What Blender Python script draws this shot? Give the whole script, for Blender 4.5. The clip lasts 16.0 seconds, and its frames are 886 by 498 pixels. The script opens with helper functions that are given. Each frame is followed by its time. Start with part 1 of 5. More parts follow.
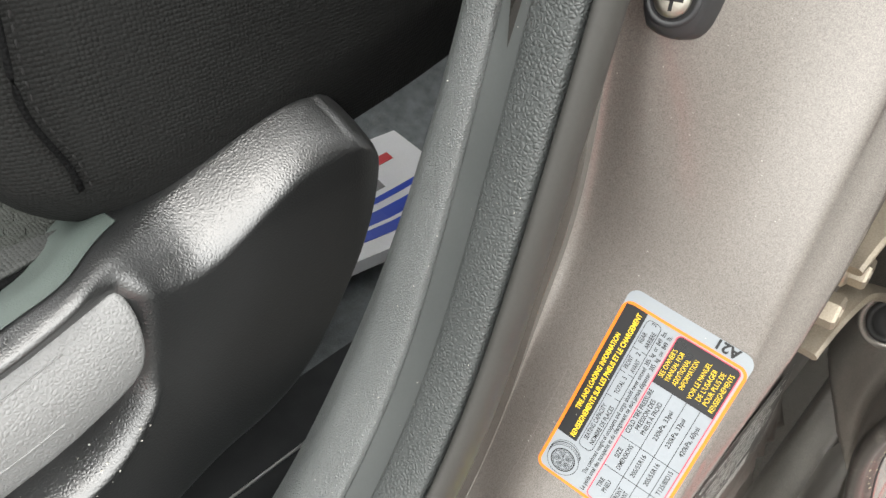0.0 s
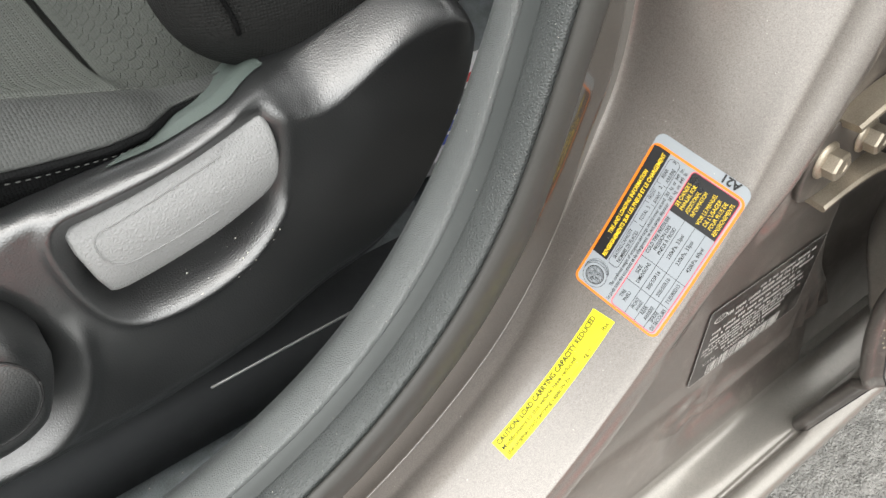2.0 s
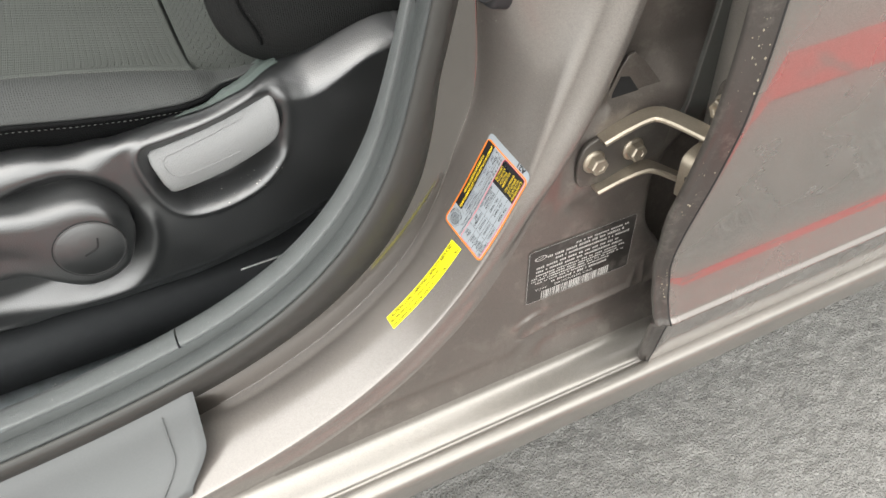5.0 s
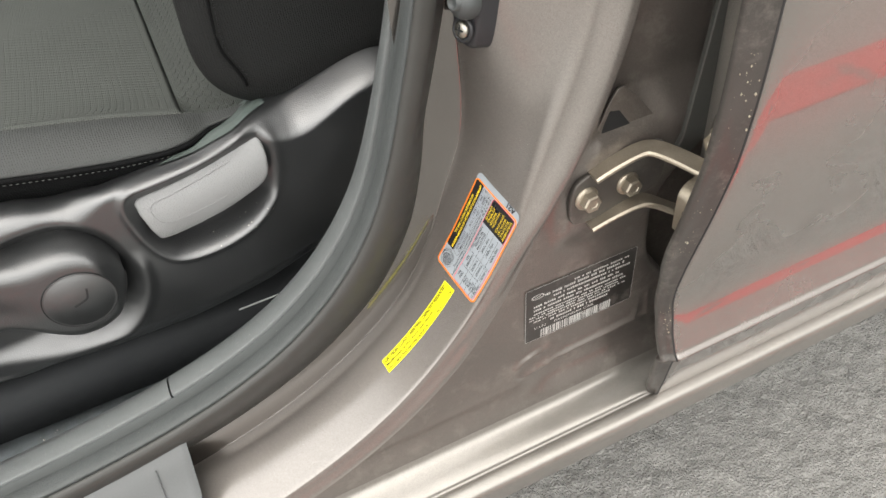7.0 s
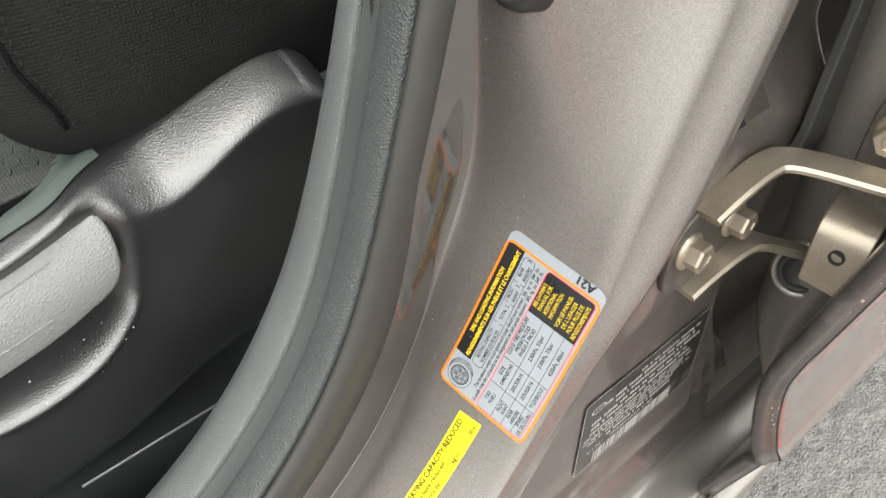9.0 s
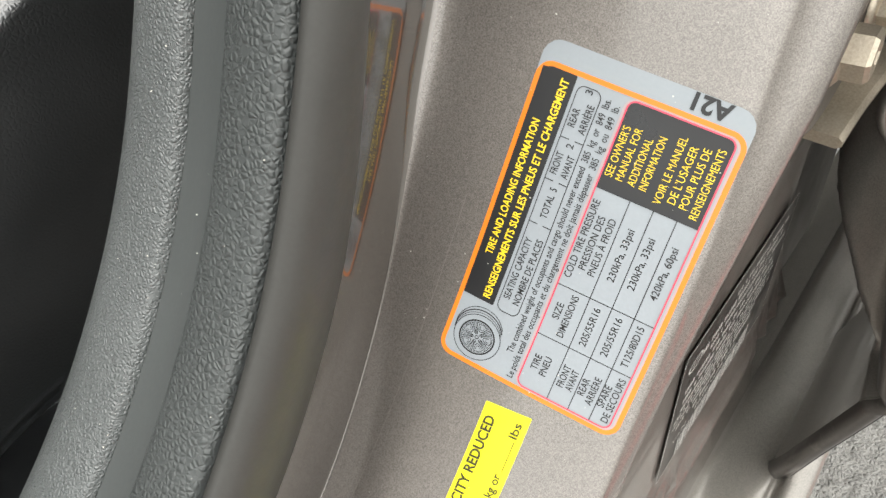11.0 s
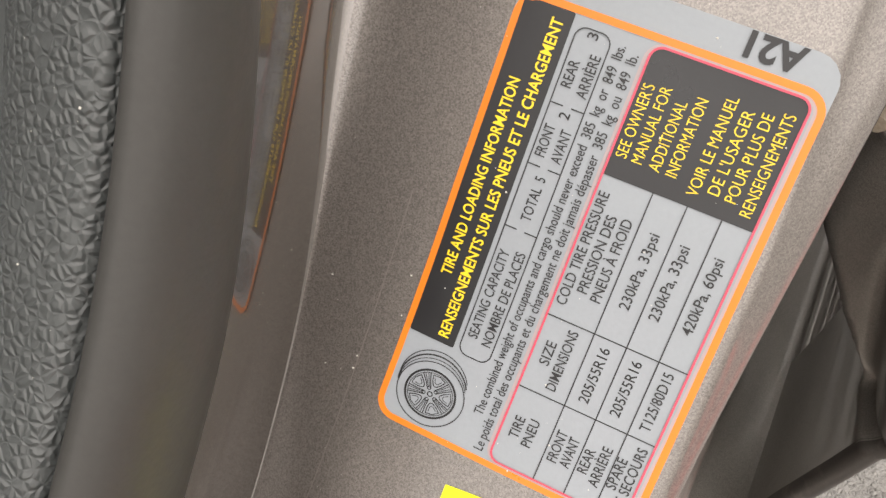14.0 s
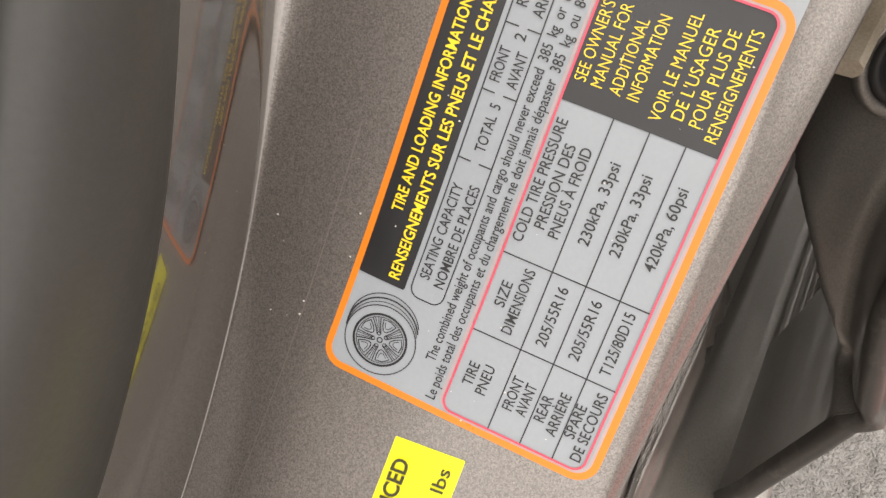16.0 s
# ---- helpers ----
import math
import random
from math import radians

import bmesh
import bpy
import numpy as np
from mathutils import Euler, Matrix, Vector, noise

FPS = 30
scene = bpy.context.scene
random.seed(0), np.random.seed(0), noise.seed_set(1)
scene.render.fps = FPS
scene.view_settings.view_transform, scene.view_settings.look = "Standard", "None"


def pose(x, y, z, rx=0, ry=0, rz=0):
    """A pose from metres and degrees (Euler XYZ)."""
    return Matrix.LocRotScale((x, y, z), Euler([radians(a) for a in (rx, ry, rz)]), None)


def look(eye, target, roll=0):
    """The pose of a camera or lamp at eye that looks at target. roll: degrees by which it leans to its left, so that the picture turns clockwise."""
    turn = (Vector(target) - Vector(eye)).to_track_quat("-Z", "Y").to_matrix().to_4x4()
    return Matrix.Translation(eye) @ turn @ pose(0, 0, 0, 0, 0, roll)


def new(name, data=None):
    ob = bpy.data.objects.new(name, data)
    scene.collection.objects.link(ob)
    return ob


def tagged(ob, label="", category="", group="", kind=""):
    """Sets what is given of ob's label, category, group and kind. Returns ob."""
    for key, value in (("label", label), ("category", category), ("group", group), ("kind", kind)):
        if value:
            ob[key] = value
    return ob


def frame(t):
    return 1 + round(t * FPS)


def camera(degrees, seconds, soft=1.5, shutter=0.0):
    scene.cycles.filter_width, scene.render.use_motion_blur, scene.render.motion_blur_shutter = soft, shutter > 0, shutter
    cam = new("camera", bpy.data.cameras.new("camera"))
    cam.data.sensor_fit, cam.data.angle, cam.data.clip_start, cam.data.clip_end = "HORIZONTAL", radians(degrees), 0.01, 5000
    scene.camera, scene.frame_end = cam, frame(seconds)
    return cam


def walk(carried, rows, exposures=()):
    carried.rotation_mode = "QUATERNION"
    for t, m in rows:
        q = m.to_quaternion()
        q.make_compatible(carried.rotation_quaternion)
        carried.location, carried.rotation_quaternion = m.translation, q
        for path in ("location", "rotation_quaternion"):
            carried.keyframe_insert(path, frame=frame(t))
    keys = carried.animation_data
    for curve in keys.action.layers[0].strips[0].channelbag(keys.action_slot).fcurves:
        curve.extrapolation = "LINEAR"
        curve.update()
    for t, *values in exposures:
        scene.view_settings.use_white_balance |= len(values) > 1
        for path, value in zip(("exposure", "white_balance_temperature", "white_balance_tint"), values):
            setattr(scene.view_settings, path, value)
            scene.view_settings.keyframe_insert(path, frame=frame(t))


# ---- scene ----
cam = camera(60.0, 16.0)
PATH = [
    (0, -0.18215, 0.00523, 0.81862, 51.865, -1.444, -47.326),
    (0.5, -0.21924, -0.02021, 0.82690, 48.854, 0.325, -50.421),
    (1, -0.24427, -0.05100, 0.83201, 48.202, 0.702, -46.546),
    (1.5, -0.23270, -0.06966, 0.82981, 47.821, 1.049, -41.022),
    (2, -0.22456, -0.08268, 0.83387, 47.100, 1.398, -37.104),
    (2.5, -0.21000, -0.08789, 0.83892, 46.403, 1.643, -34.385),
    (3, -0.19656, -0.08567, 0.83251, 45.710, 0.924, -32.731),
    (3.5, -0.18685, -0.11632, 0.87812, 44.714, 0.930, -30.561),
    (4, -0.19421, -0.15374, 0.91677, 44.594, 1.283, -27.884),
    (4.5, -0.18454, -0.25189, 0.96008, 43.678, 2.434, -25.605),
    (4.7, -0.18792, -0.30574, 0.96846, 44.166, 2.255, -25.343),
    (6.8, -0.14376, -0.33872, 0.99022, 45.630, 5.312, -24.526),
    (7, -0.14810, -0.30054, 0.98085, 45.420, 5.133, -25.182),
    (7.5, -0.15808, -0.22355, 0.95330, 44.814, 4.263, -27.394),
    (8, -0.15621, -0.15934, 0.94348, 44.734, 3.051, -30.529),
    (8.5, -0.15866, -0.13048, 0.90648, 45.581, 1.570, -35.323),
    (9, -0.15203, -0.07685, 0.84847, 47.503, 1.146, -40.689),
    (9.5, -0.14313, -0.04751, 0.78713, 49.338, 1.316, -45.437),
    (9.7, -0.14050, -0.03953, 0.76485, 49.876, 1.472, -47.007),
    (11.8, -0.10812, 0.02809, 0.69746, 51.013, 0.573, -55.218),
    (12, -0.11066, 0.02570, 0.69404, 52.216, 0.043, -55.464),
    (12.5, -0.10465, 0.02496, 0.68953, 52.421, -0.321, -56.370),
    (13, -0.09821, 0.03497, 0.68533, 52.221, -0.563, -57.561),
    (13.5, -0.09342, 0.04237, 0.67348, 52.281, -1.015, -58.468),
    (14, -0.08440, 0.04651, 0.66515, 52.482, -1.384, -59.160),
    (14.5, -0.08103, 0.04656, 0.65836, 52.515, -1.766, -59.487),
    (15, -0.08269, 0.04651, 0.65640, 52.381, -2.079, -59.747),
    (15.5, -0.08173, 0.04307, 0.65215, 52.367, -2.272, -59.805),
    (16, -0.08126, 0.04093, 0.65153, 52.457, -2.289, -59.840),
]
walk(cam, [(t, pose(*p)) for t, *p in PATH], [(0.0, 0.98, 6450, 8), (1.5, 0.84, 6400, 8), (4.5, 0.76, 6400, 8), (7.0, 0.65, 6500, 9), (9.0, 0.82, 6450, 7), (12.0, 0.55, 6500, 8), (14.0, 0.42, 6850, 14), (16.0, 0.40, 6850, 14)])

# ---------------------------------------------------------------- light and sky
world = bpy.data.worlds.new("sky")
scene.world = world
world.use_nodes = True
wn, wl = world.node_tree.nodes, world.node_tree.links
sky = wn.new("ShaderNodeTexSky")
sky.sky_type, sky.sun_disc = "NISHITA", False
sky.sun_elevation, sky.sun_rotation = radians(72), radians(220)
sky.air_density, sky.dust_density, sky.ozone_density = 1.0, 6.0, 1.0
# overcast: pale, brightest round the veiled sun, dim at the horizon
VEIL = Vector((-0.22, -0.26, 1.0)).normalized()
up = wn.new("ShaderNodeTexCoord")
axis = wn.new("ShaderNodeVectorMath")
axis.operation = "DOT_PRODUCT"
axis.inputs[1].default_value = VEIL
wl.new(up.outputs["Generated"], axis.inputs[0])
rise = wn.new("ShaderNodeMapRange")
rise.interpolation_type = "SMOOTHSTEP"
rise.inputs[1].default_value, rise.inputs[2].default_value = -0.05, 1.0
rise.inputs[3].default_value, rise.inputs[4].default_value = 0.48, 1.72
wl.new(axis.outputs["Value"], rise.inputs[0])
cloud = wn.new("ShaderNodeVectorMath")
cloud.operation = "SCALE"
cloud.inputs[0].default_value = (12.0, 11.8, 11.4)
wl.new(rise.outputs[0], cloud.inputs["Scale"])
grey = wn.new("ShaderNodeMix")
grey.data_type = "RGBA"
grey.inputs[0].default_value = 0.85
wl.new(sky.outputs[0], grey.inputs[6])
wl.new(cloud.outputs[0], grey.inputs[7])
wl.new(grey.outputs[2], wn["Background"].inputs[0])
wn["Background"].inputs[1].default_value = 0.15
sun = new("sun", bpy.data.lights.new("sun", "SUN"))
sun.data.energy, sun.data.angle, sun.data.color = 0.6, radians(100), (1.0, 0.97, 0.92)
sun.matrix_world = look(VEIL * 3, (0, 0, 0))


# ---------------------------------------------------------------- materials
def material(name, base, rough=0.5, metal=0.0, vary=0.12, scale=60.0, fine=900.0, bump=0.02, coat=0.0, spec=0.5, grain=None, dirt=0.0, weave=0.0, flake=0.0, ior=1.5, gloss=1.9, haze=0.03):
    """A surface with stains and grain at two scales. grain: (cells per metre, height in metres) of a moulded leather-like relief."""
    m = bpy.data.materials.new(name)
    m.use_nodes = True
    n, l = m.node_tree.nodes, m.node_tree.links
    b = n["Principled BSDF"]
    b.inputs["Metallic"].default_value, b.inputs["Coat Weight"].default_value = metal, coat
    b.inputs["Coat Roughness"].default_value, b.inputs["Coat IOR"].default_value = haze, gloss
    b.inputs["IOR"].default_value = ior
    b.inputs["Specular IOR Level"].default_value = spec
    tc = n.new("ShaderNodeTexCoord")
    big, small = n.new("ShaderNodeTexNoise"), n.new("ShaderNodeTexNoise")
    for k, s, d in ((big, scale, 5), (small, fine, 2)):
        k.inputs["Scale"].default_value, k.inputs["Detail"].default_value = s, d
        l.new(tc.outputs["Object"], k.inputs["Vector"])
    mixed = n.new("ShaderNodeMath")
    mixed.operation = "MULTIPLY_ADD"
    l.new(small.outputs[0], mixed.inputs[0])
    mixed.inputs[1].default_value = 0.5
    half = n.new("ShaderNodeMath")
    half.operation = "MULTIPLY"
    half.inputs[1].default_value = 0.5
    l.new(big.outputs[0], half.inputs[0])
    l.new(half.outputs[0], mixed.inputs[2])
    ramp = n.new("ShaderNodeMapRange")
    ramp.inputs[1].default_value, ramp.inputs[2].default_value = 0.3, 0.7
    ramp.inputs[3].default_value, ramp.inputs[4].default_value = 1 - vary, 1 + vary
    l.new(mixed.outputs[0], ramp.inputs[0])
    tone = n.new("ShaderNodeVectorMath")
    tone.operation = "SCALE"
    tone.inputs[0].default_value = base
    l.new(ramp.outputs[0], tone.inputs["Scale"])
    colour = tone.outputs[0]
    if flake:
        glint = n.new("ShaderNodeTexVoronoi")
        glint.inputs["Scale"].default_value = 4300
        l.new(tc.outputs["Object"], glint.inputs["Vector"])
        parted = n.new("ShaderNodeSeparateColor")
        l.new(glint.outputs["Color"], parted.inputs[0])
        lit = n.new("ShaderNodeMapRange")
        lit.inputs[3].default_value, lit.inputs[4].default_value = 1 - flake, 1 + flake
        l.new(parted.outputs[0], lit.inputs[0])
        fleck = n.new("ShaderNodeVectorMath")
        fleck.operation = "SCALE"
        l.new(colour, fleck.inputs[0])
        l.new(lit.outputs[0], fleck.inputs["Scale"])
        colour = fleck.outputs[0]
    if dirt:
        spots = n.new("ShaderNodeTexNoise")
        spots.inputs["Scale"].default_value, spots.inputs["Detail"].default_value, spots.inputs["Roughness"].default_value = 35, 8, 0.75
        l.new(tc.outputs["Object"], spots.inputs["Vector"])
        cut = n.new("ShaderNodeMapRange")
        cut.inputs[1].default_value, cut.inputs[2].default_value, cut.inputs[4].default_value = 0.52, 0.72, dirt
        l.new(spots.outputs[0], cut.inputs[0])
        dusty = n.new("ShaderNodeMix")
        dusty.data_type = "RGBA"
        dusty.inputs[7].default_value = (0.36, 0.33, 0.29, 1)
        l.new(cut.outputs[0], dusty.inputs[0])
        l.new(colour, dusty.inputs[6])
        colour = dusty.outputs[2]
    l.new(colour, b.inputs["Base Color"])
    rr = n.new("ShaderNodeMapRange")
    rr.inputs[1].default_value, rr.inputs[2].default_value = 0.3, 0.7
    rr.inputs[3].default_value, rr.inputs[4].default_value = max(rough - 0.08, 0.02), min(rough + 0.08, 1)
    l.new(big.outputs[0], rr.inputs[0])
    l.new(rr.outputs[0], b.inputs["Roughness"])
    bm_ = n.new("ShaderNodeBump")
    bm_.inputs["Strength"].default_value = 1.0 if grain else min(bump * 10, 1)
    bm_.inputs["Distance"].default_value = grain[1] if grain else 0.0002
    if grain:
        cells = n.new("ShaderNodeTexVoronoi")
        cells.feature = "DISTANCE_TO_EDGE"
        cells.inputs["Scale"].default_value = grain[0]
        warp = n.new("ShaderNodeTexNoise")
        warp.inputs["Scale"].default_value = grain[0] * 0.5
        l.new(tc.outputs["Object"], warp.inputs["Vector"])
        push = n.new("ShaderNodeVectorMath")
        push.operation = "MULTIPLY_ADD"
        push.inputs[1].default_value = (0.7 / grain[0],) * 3
        l.new(warp.outputs["Color"], push.inputs[0])
        l.new(tc.outputs["Object"], push.inputs[2])
        l.new(push.outputs[0], cells.inputs["Vector"])
        dome = n.new("ShaderNodeMapRange")
        dome.interpolation_type = "SMOOTHSTEP"
        dome.inputs[1].default_value, dome.inputs[2].default_value = 0.0, 0.36
        l.new(cells.outputs["Distance"], dome.inputs[0])
        l.new(dome.outputs[0], bm_.inputs["Height"])
    elif weave:
        knots = n.new("ShaderNodeTexVoronoi")
        knots.inputs["Scale"].default_value, knots.inputs["Randomness"].default_value = weave, 0.35
        l.new(tc.outputs["Object"], knots.inputs["Vector"])
        l.new(knots.outputs["Distance"], bm_.inputs["Height"])
        bm_.invert = True
        bm_.inputs["Strength"].default_value, bm_.inputs["Distance"].default_value = 1.0, 0.0007
    else:
        l.new(small.outputs[0], bm_.inputs["Height"])
    l.new(bm_.outputs[0], b.inputs["Normal"])
    return m


PAINT = material("metallic_paint", (0.28, 0.248, 0.226), 0.26, 0.80, 0.12, 9, 1500, 0.0, coat=1.0, flake=0.25)
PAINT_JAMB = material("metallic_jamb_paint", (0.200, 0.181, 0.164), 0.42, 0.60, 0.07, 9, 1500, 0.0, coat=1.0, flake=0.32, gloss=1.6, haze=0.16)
# jamb paint again, base darkened to stand in for the wall's dimmer reflections
PAINT_WALL = material("glossy_shaded_wall_paint", (0.135, 0.119, 0.106), 0.11, 0.90, 0.08, 9, 1500, 0.0, coat=1.0, flake=0.12, gloss=2.0)
PAINT_SILL = material("dusty_sill_paint", (0.245, 0.228, 0.206), 0.36, 0.6, 0.14, 12, 1500, 0.0, coat=0.5, dirt=0.22, flake=0.25, gloss=1.5)
# dusty body paint, base also darkened for the shade in the pillar's recess
PAINT_SHADED_DUSTY = material("dusty_shaded_paint", (0.140, 0.123, 0.110), 0.38, 0.5, 0.16, 18, 3000, 0.0, coat=0.5, dirt=0.34, flake=0.22, gloss=1.5)
TRIM = material("grained_trim", (0.090, 0.097, 0.096), 0.40, 0, 0.08, 25, 700, spec=0.9, grain=(950, 0.00022))
SEAL_GRAIN = material("grained_rubber", (0.056, 0.061, 0.060), 0.42, 0, 0.08, 25, 700, grain=(640, 0.00024))
SEAL = material("smooth_rubber", (0.060, 0.065, 0.064), 0.45, 0, 0.07, 25, 900, 0.02)
LIP = material("lip_rubber", (0.035, 0.034, 0.031), 0.5, 0, 0.12, 60, 900, 0.02)
SHIELD = material("moulded_plastic", (0.014, 0.0146, 0.0150), 0.36, 0, 0.08, 20, 700, spec=1.0, grain=(560, 0.00008), ior=1.75)
FLANGE = material("pale_green_plastic", (0.085, 0.105, 0.096), 0.50, 0, 0.08, 20, 700, spec=0.6, grain=(720, 0.00008))
LEVER = material("lever_plastic", (0.162, 0.163, 0.162), 0.42, 0, 0.06, 20, 700, spec=0.8, grain=(500, 0.00016), ior=1.6)
FABRIC = material("seat_cloth", (0.085, 0.090, 0.082), 0.85, 0, 0.14, 30, 1500, 0.06, spec=0.25, weave=600)
FABRIC_LIGHT = material("cloth_ground", (0.064, 0.069, 0.062), 0.85, 0, 0.14, 30, 1500, 0.06, spec=0.25, weave=600)
FABRIC_BACK = material("backrest_cloth", (0.060, 0.064, 0.058), 0.85, 0, 0.14, 30, 1500, 0.06, spec=0.25, weave=600)
BACK_CLOTH = material("backrest_side_cloth", (0.0120, 0.0124, 0.0120), 0.8, 0, 0.25, 30, 1500, 0.06, spec=0.2, weave=520)
FABRIC_DARK = material("dark_cloth", (0.0040, 0.0042, 0.0044), 0.8, 0, 0.25, 30, 1500, 0.06, spec=0.12, weave=520)
CARPET = material("carpet", (0.165, 0.182, 0.19), 0.95, 0, 0.5, 60, 1200, 0.3, dirt=0.15)
SCUFF = material("scuff_plastic", (0.085, 0.088, 0.088), 0.45, 0, 0.08, 25, 800, 0.02)
STEEL = material("zinc_plated_steel", (0.37, 0.325, 0.26), 0.44, 0.85, 0.25, 60, 1500, 0.03, dirt=0.35)
ASPHALT = material("asphalt", (0.205, 0.200, 0.188), 0.8, 0, 0.28, 30, 260, grain=(210, 0.0015))
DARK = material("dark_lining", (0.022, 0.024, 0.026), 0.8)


# ---------------------------------------------------------------- helpers
def mesh(name, verts, faces, mat, smooth=True):
    me = bpy.data.meshes.new(name)
    me.from_pydata([tuple(float(c) for c in v) for v in verts], [], [tuple(f) for f in faces])
    me.materials.append(mat)
    if smooth:
        me.polygons.foreach_set("use_smooth", [True] * len(me.polygons))
    me.update()
    return me


def part(name, data, parent, label="", mat=None):
    """A bmesh or mesh as one object under a thing, or under a part."""
    if isinstance(data, bmesh.types.BMesh):
        me = bpy.data.meshes.new(name)
        data.to_mesh(me)
        data.free()
        if mat:
            me.materials.append(mat)
    else:
        me = data
    ob = new(name, me)
    ob.parent = parent
    return tagged(ob, label)


def thing(name, label, category, at=(0, 0, 0), group="", kind=""):
    ob = new(name)
    ob.empty_display_size = 0.02
    return tagged(ob, label, category, group, kind)


def grid_faces(rows, cols, flip=False, loop=False):
    out = []
    for i in range(rows - 1):
        for j in range(cols if loop else cols - 1):
            a, b = i * cols + j, i * cols + (j + 1) % cols
            q = (a, b, b + cols, a + cols)
            out.append(q[::-1] if flip else q)
    return out


KNOTS = [(0.045, 1.15), (0.030, 0.95), (0.010, 0.78), (-0.008, 0.712), (-0.026, 0.655), (-0.047, 0.603), (-0.083, 0.553),
         (-0.132, 0.512), (-0.190, 0.484), (-0.260, 0.465), (-0.360, 0.451), (-0.500, 0.444), (-0.900, 0.440)]


def opening_curve():
    """The edge of the door opening, from the pillar down and forward along the sill: lengths, places (x, z), and the way into the opening."""
    p, out = np.array(KNOTS), []
    q = np.vstack([2 * p[0] - p[1], p, 2 * p[-1] - p[-2]])
    for i in range(1, len(q) - 2):
        a, b, c, d = q[i - 1:i + 3]
        t01, t12, t23 = (np.linalg.norm(v) ** 0.5 for v in (b - a, c - b, d - c))
        m1 = (c - b) + t12 * ((b - a) / t01 - (c - a) / (t01 + t12))
        m2 = (c - b) + t12 * ((d - c) / t23 - (d - b) / (t12 + t23))
        for u in np.linspace(0, 1, 60, endpoint=False):
            out.append((2 * b - 2 * c + m1 + m2) * u ** 3 + (-3 * b + 3 * c - 2 * m1 - m2) * u * u + m1 * u + b)
    out = np.array(out)
    length = np.r_[0, np.cumsum(np.linalg.norm(np.diff(out, axis=0), axis=1))]
    s = np.arange(0, length[-1], 0.004)
    xz = np.stack([np.interp(s, length, out[:, k]) for k in (0, 1)], 1)
    w = np.exp(-0.5 * (np.arange(-12, 13) / 5.0) ** 2)
    w /= w.sum()
    steps = np.arange(1, 13)[:, None]
    pad = np.vstack([xz[0] + (xz[0] - xz[1]) * steps[::-1], xz, xz[-1] + (xz[-1] - xz[-2]) * steps])
    xz = np.stack([np.convolve(pad[:, k], w, "valid") for k in (0, 1)], 1)
    t = np.gradient(xz, axis=0)
    t /= np.linalg.norm(t, axis=1)[:, None]
    return s, xz, np.stack([t[:, 1], -t[:, 0]], 1)


S, XZ, NORMAL = opening_curve()


def on_curve(s, d, y):
    """The place d metres into the opening from its edge, at the depth y and the length s."""
    x, z = (np.interp(s, S, XZ[:, k]) + d * np.interp(s, S, NORMAL[:, k]) for k in (0, 1))
    return (x, y, z)


def sweep(name, profile, mat, s0=0.0, s1=1.5, step=0.006):
    """A strip that follows the opening; profile(s) or a list gives its section as (d, y)."""
    rows = []
    count = int((s1 - s0) / step) + 1
    for s in np.linspace(s0, s1, count):
        sec = profile(s) if callable(profile) else profile
        rows.append([on_curve(s, d, y) for d, y in sec])
    cols = len(rows[0])
    return mesh(name, [v for r in rows for v in r], grid_faces(count, cols), mat)


def rounded(points, n=4):
    """A polyline with its corners softened (Chaikin)."""
    p = [Vector(q) for q in points]
    for _ in range(n):
        q = [p[0]]
        for a, b in zip(p, p[1:]):
            q += [a * 0.75 + b * 0.25, a * 0.25 + b * 0.75]
        p = q + [p[-1]]
    return [tuple(q) for q in p]


def ramp(x, a, b):
    u = min(max((x - a) / (b - a), 0.0), 1.0)
    return u * u * (3 - 2 * u)


# ---------------------------------------------------------------- car body round the door opening
JAMB = [(0.1404, -0.018), (0.1349, -0.040), (0.1318, -0.0525), (0.1301, -0.0585), (0.1285, -0.0611), (0.1240, -0.0631), (0.1170, -0.0643), (0.110, -0.0652), (0.100, -0.0663), (0.090, -0.0677), (0.080, -0.0692), (0.066, -0.0718), (0.0505, -0.0746)]
# the same section lower down, where the wall meets the face in a tight corner
FOOT = JAMB[:3] + [(0.1291, -0.0633), (0.1288, -0.0645), (0.1265, -0.0644), (0.118, -0.0646)] + JAMB[7:]
SPLIT = 35


def deeper(s, y):
    """How far the hollow sinks on its way down to the sill."""
    return ramp(s, 0.54, 0.64) * (0.002 + 0.008 * ramp(y, 0.108, 0.135)) - 0.0016 * ramp(s, 0.505, 0.545)


def whole_section(s):
    """The jamb's section: inner wall, a round hollow, the face with the labels, outer edge and the step to the pillar's side."""
    up = ramp(s, 0.505, 0.37)
    low = ramp(s, 0.54, 0.62)
    tight = ramp(s, 0.52, 0.575)
    sec = [(d + up * (0.028 - 0.038 * ramp(y, 0.125, 0.045)) - deeper(s, y), y) for (y, d), (y1, d1) in zip(JAMB, FOOT) for y, d in ((y + (y1 - y) * tight, d + (d1 - d) * tight),)]
    e = float(np.interp(s, [0.40, 0.48, 0.51, 0.54, 0.57, 0.62], [0.0380, 0.0385, 0.0402, 0.0445, 0.0490, 0.0545]))
    out = 0.013 * ramp(s, 0.56, 0.44)
    d0 = sec[-1][0]
    sec += [(d0 - 0.003 - out * 0.35, max(e + 0.003, 0.048)), (d0 - 0.0065 - out * 0.8, e + 0.0008), (d0 - 0.010 - out, e), (d0 - 0.014 - out, e + 0.001 * (1 - low)), (d0 - 0.020 - out, 0.0525), (d0 - 0.026 - out, 0.0535)]
    return rounded(sec, 3)


def jamb_section(s):
    return whole_section(s)[SPLIT:]


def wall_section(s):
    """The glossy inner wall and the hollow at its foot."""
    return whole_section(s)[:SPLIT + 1]


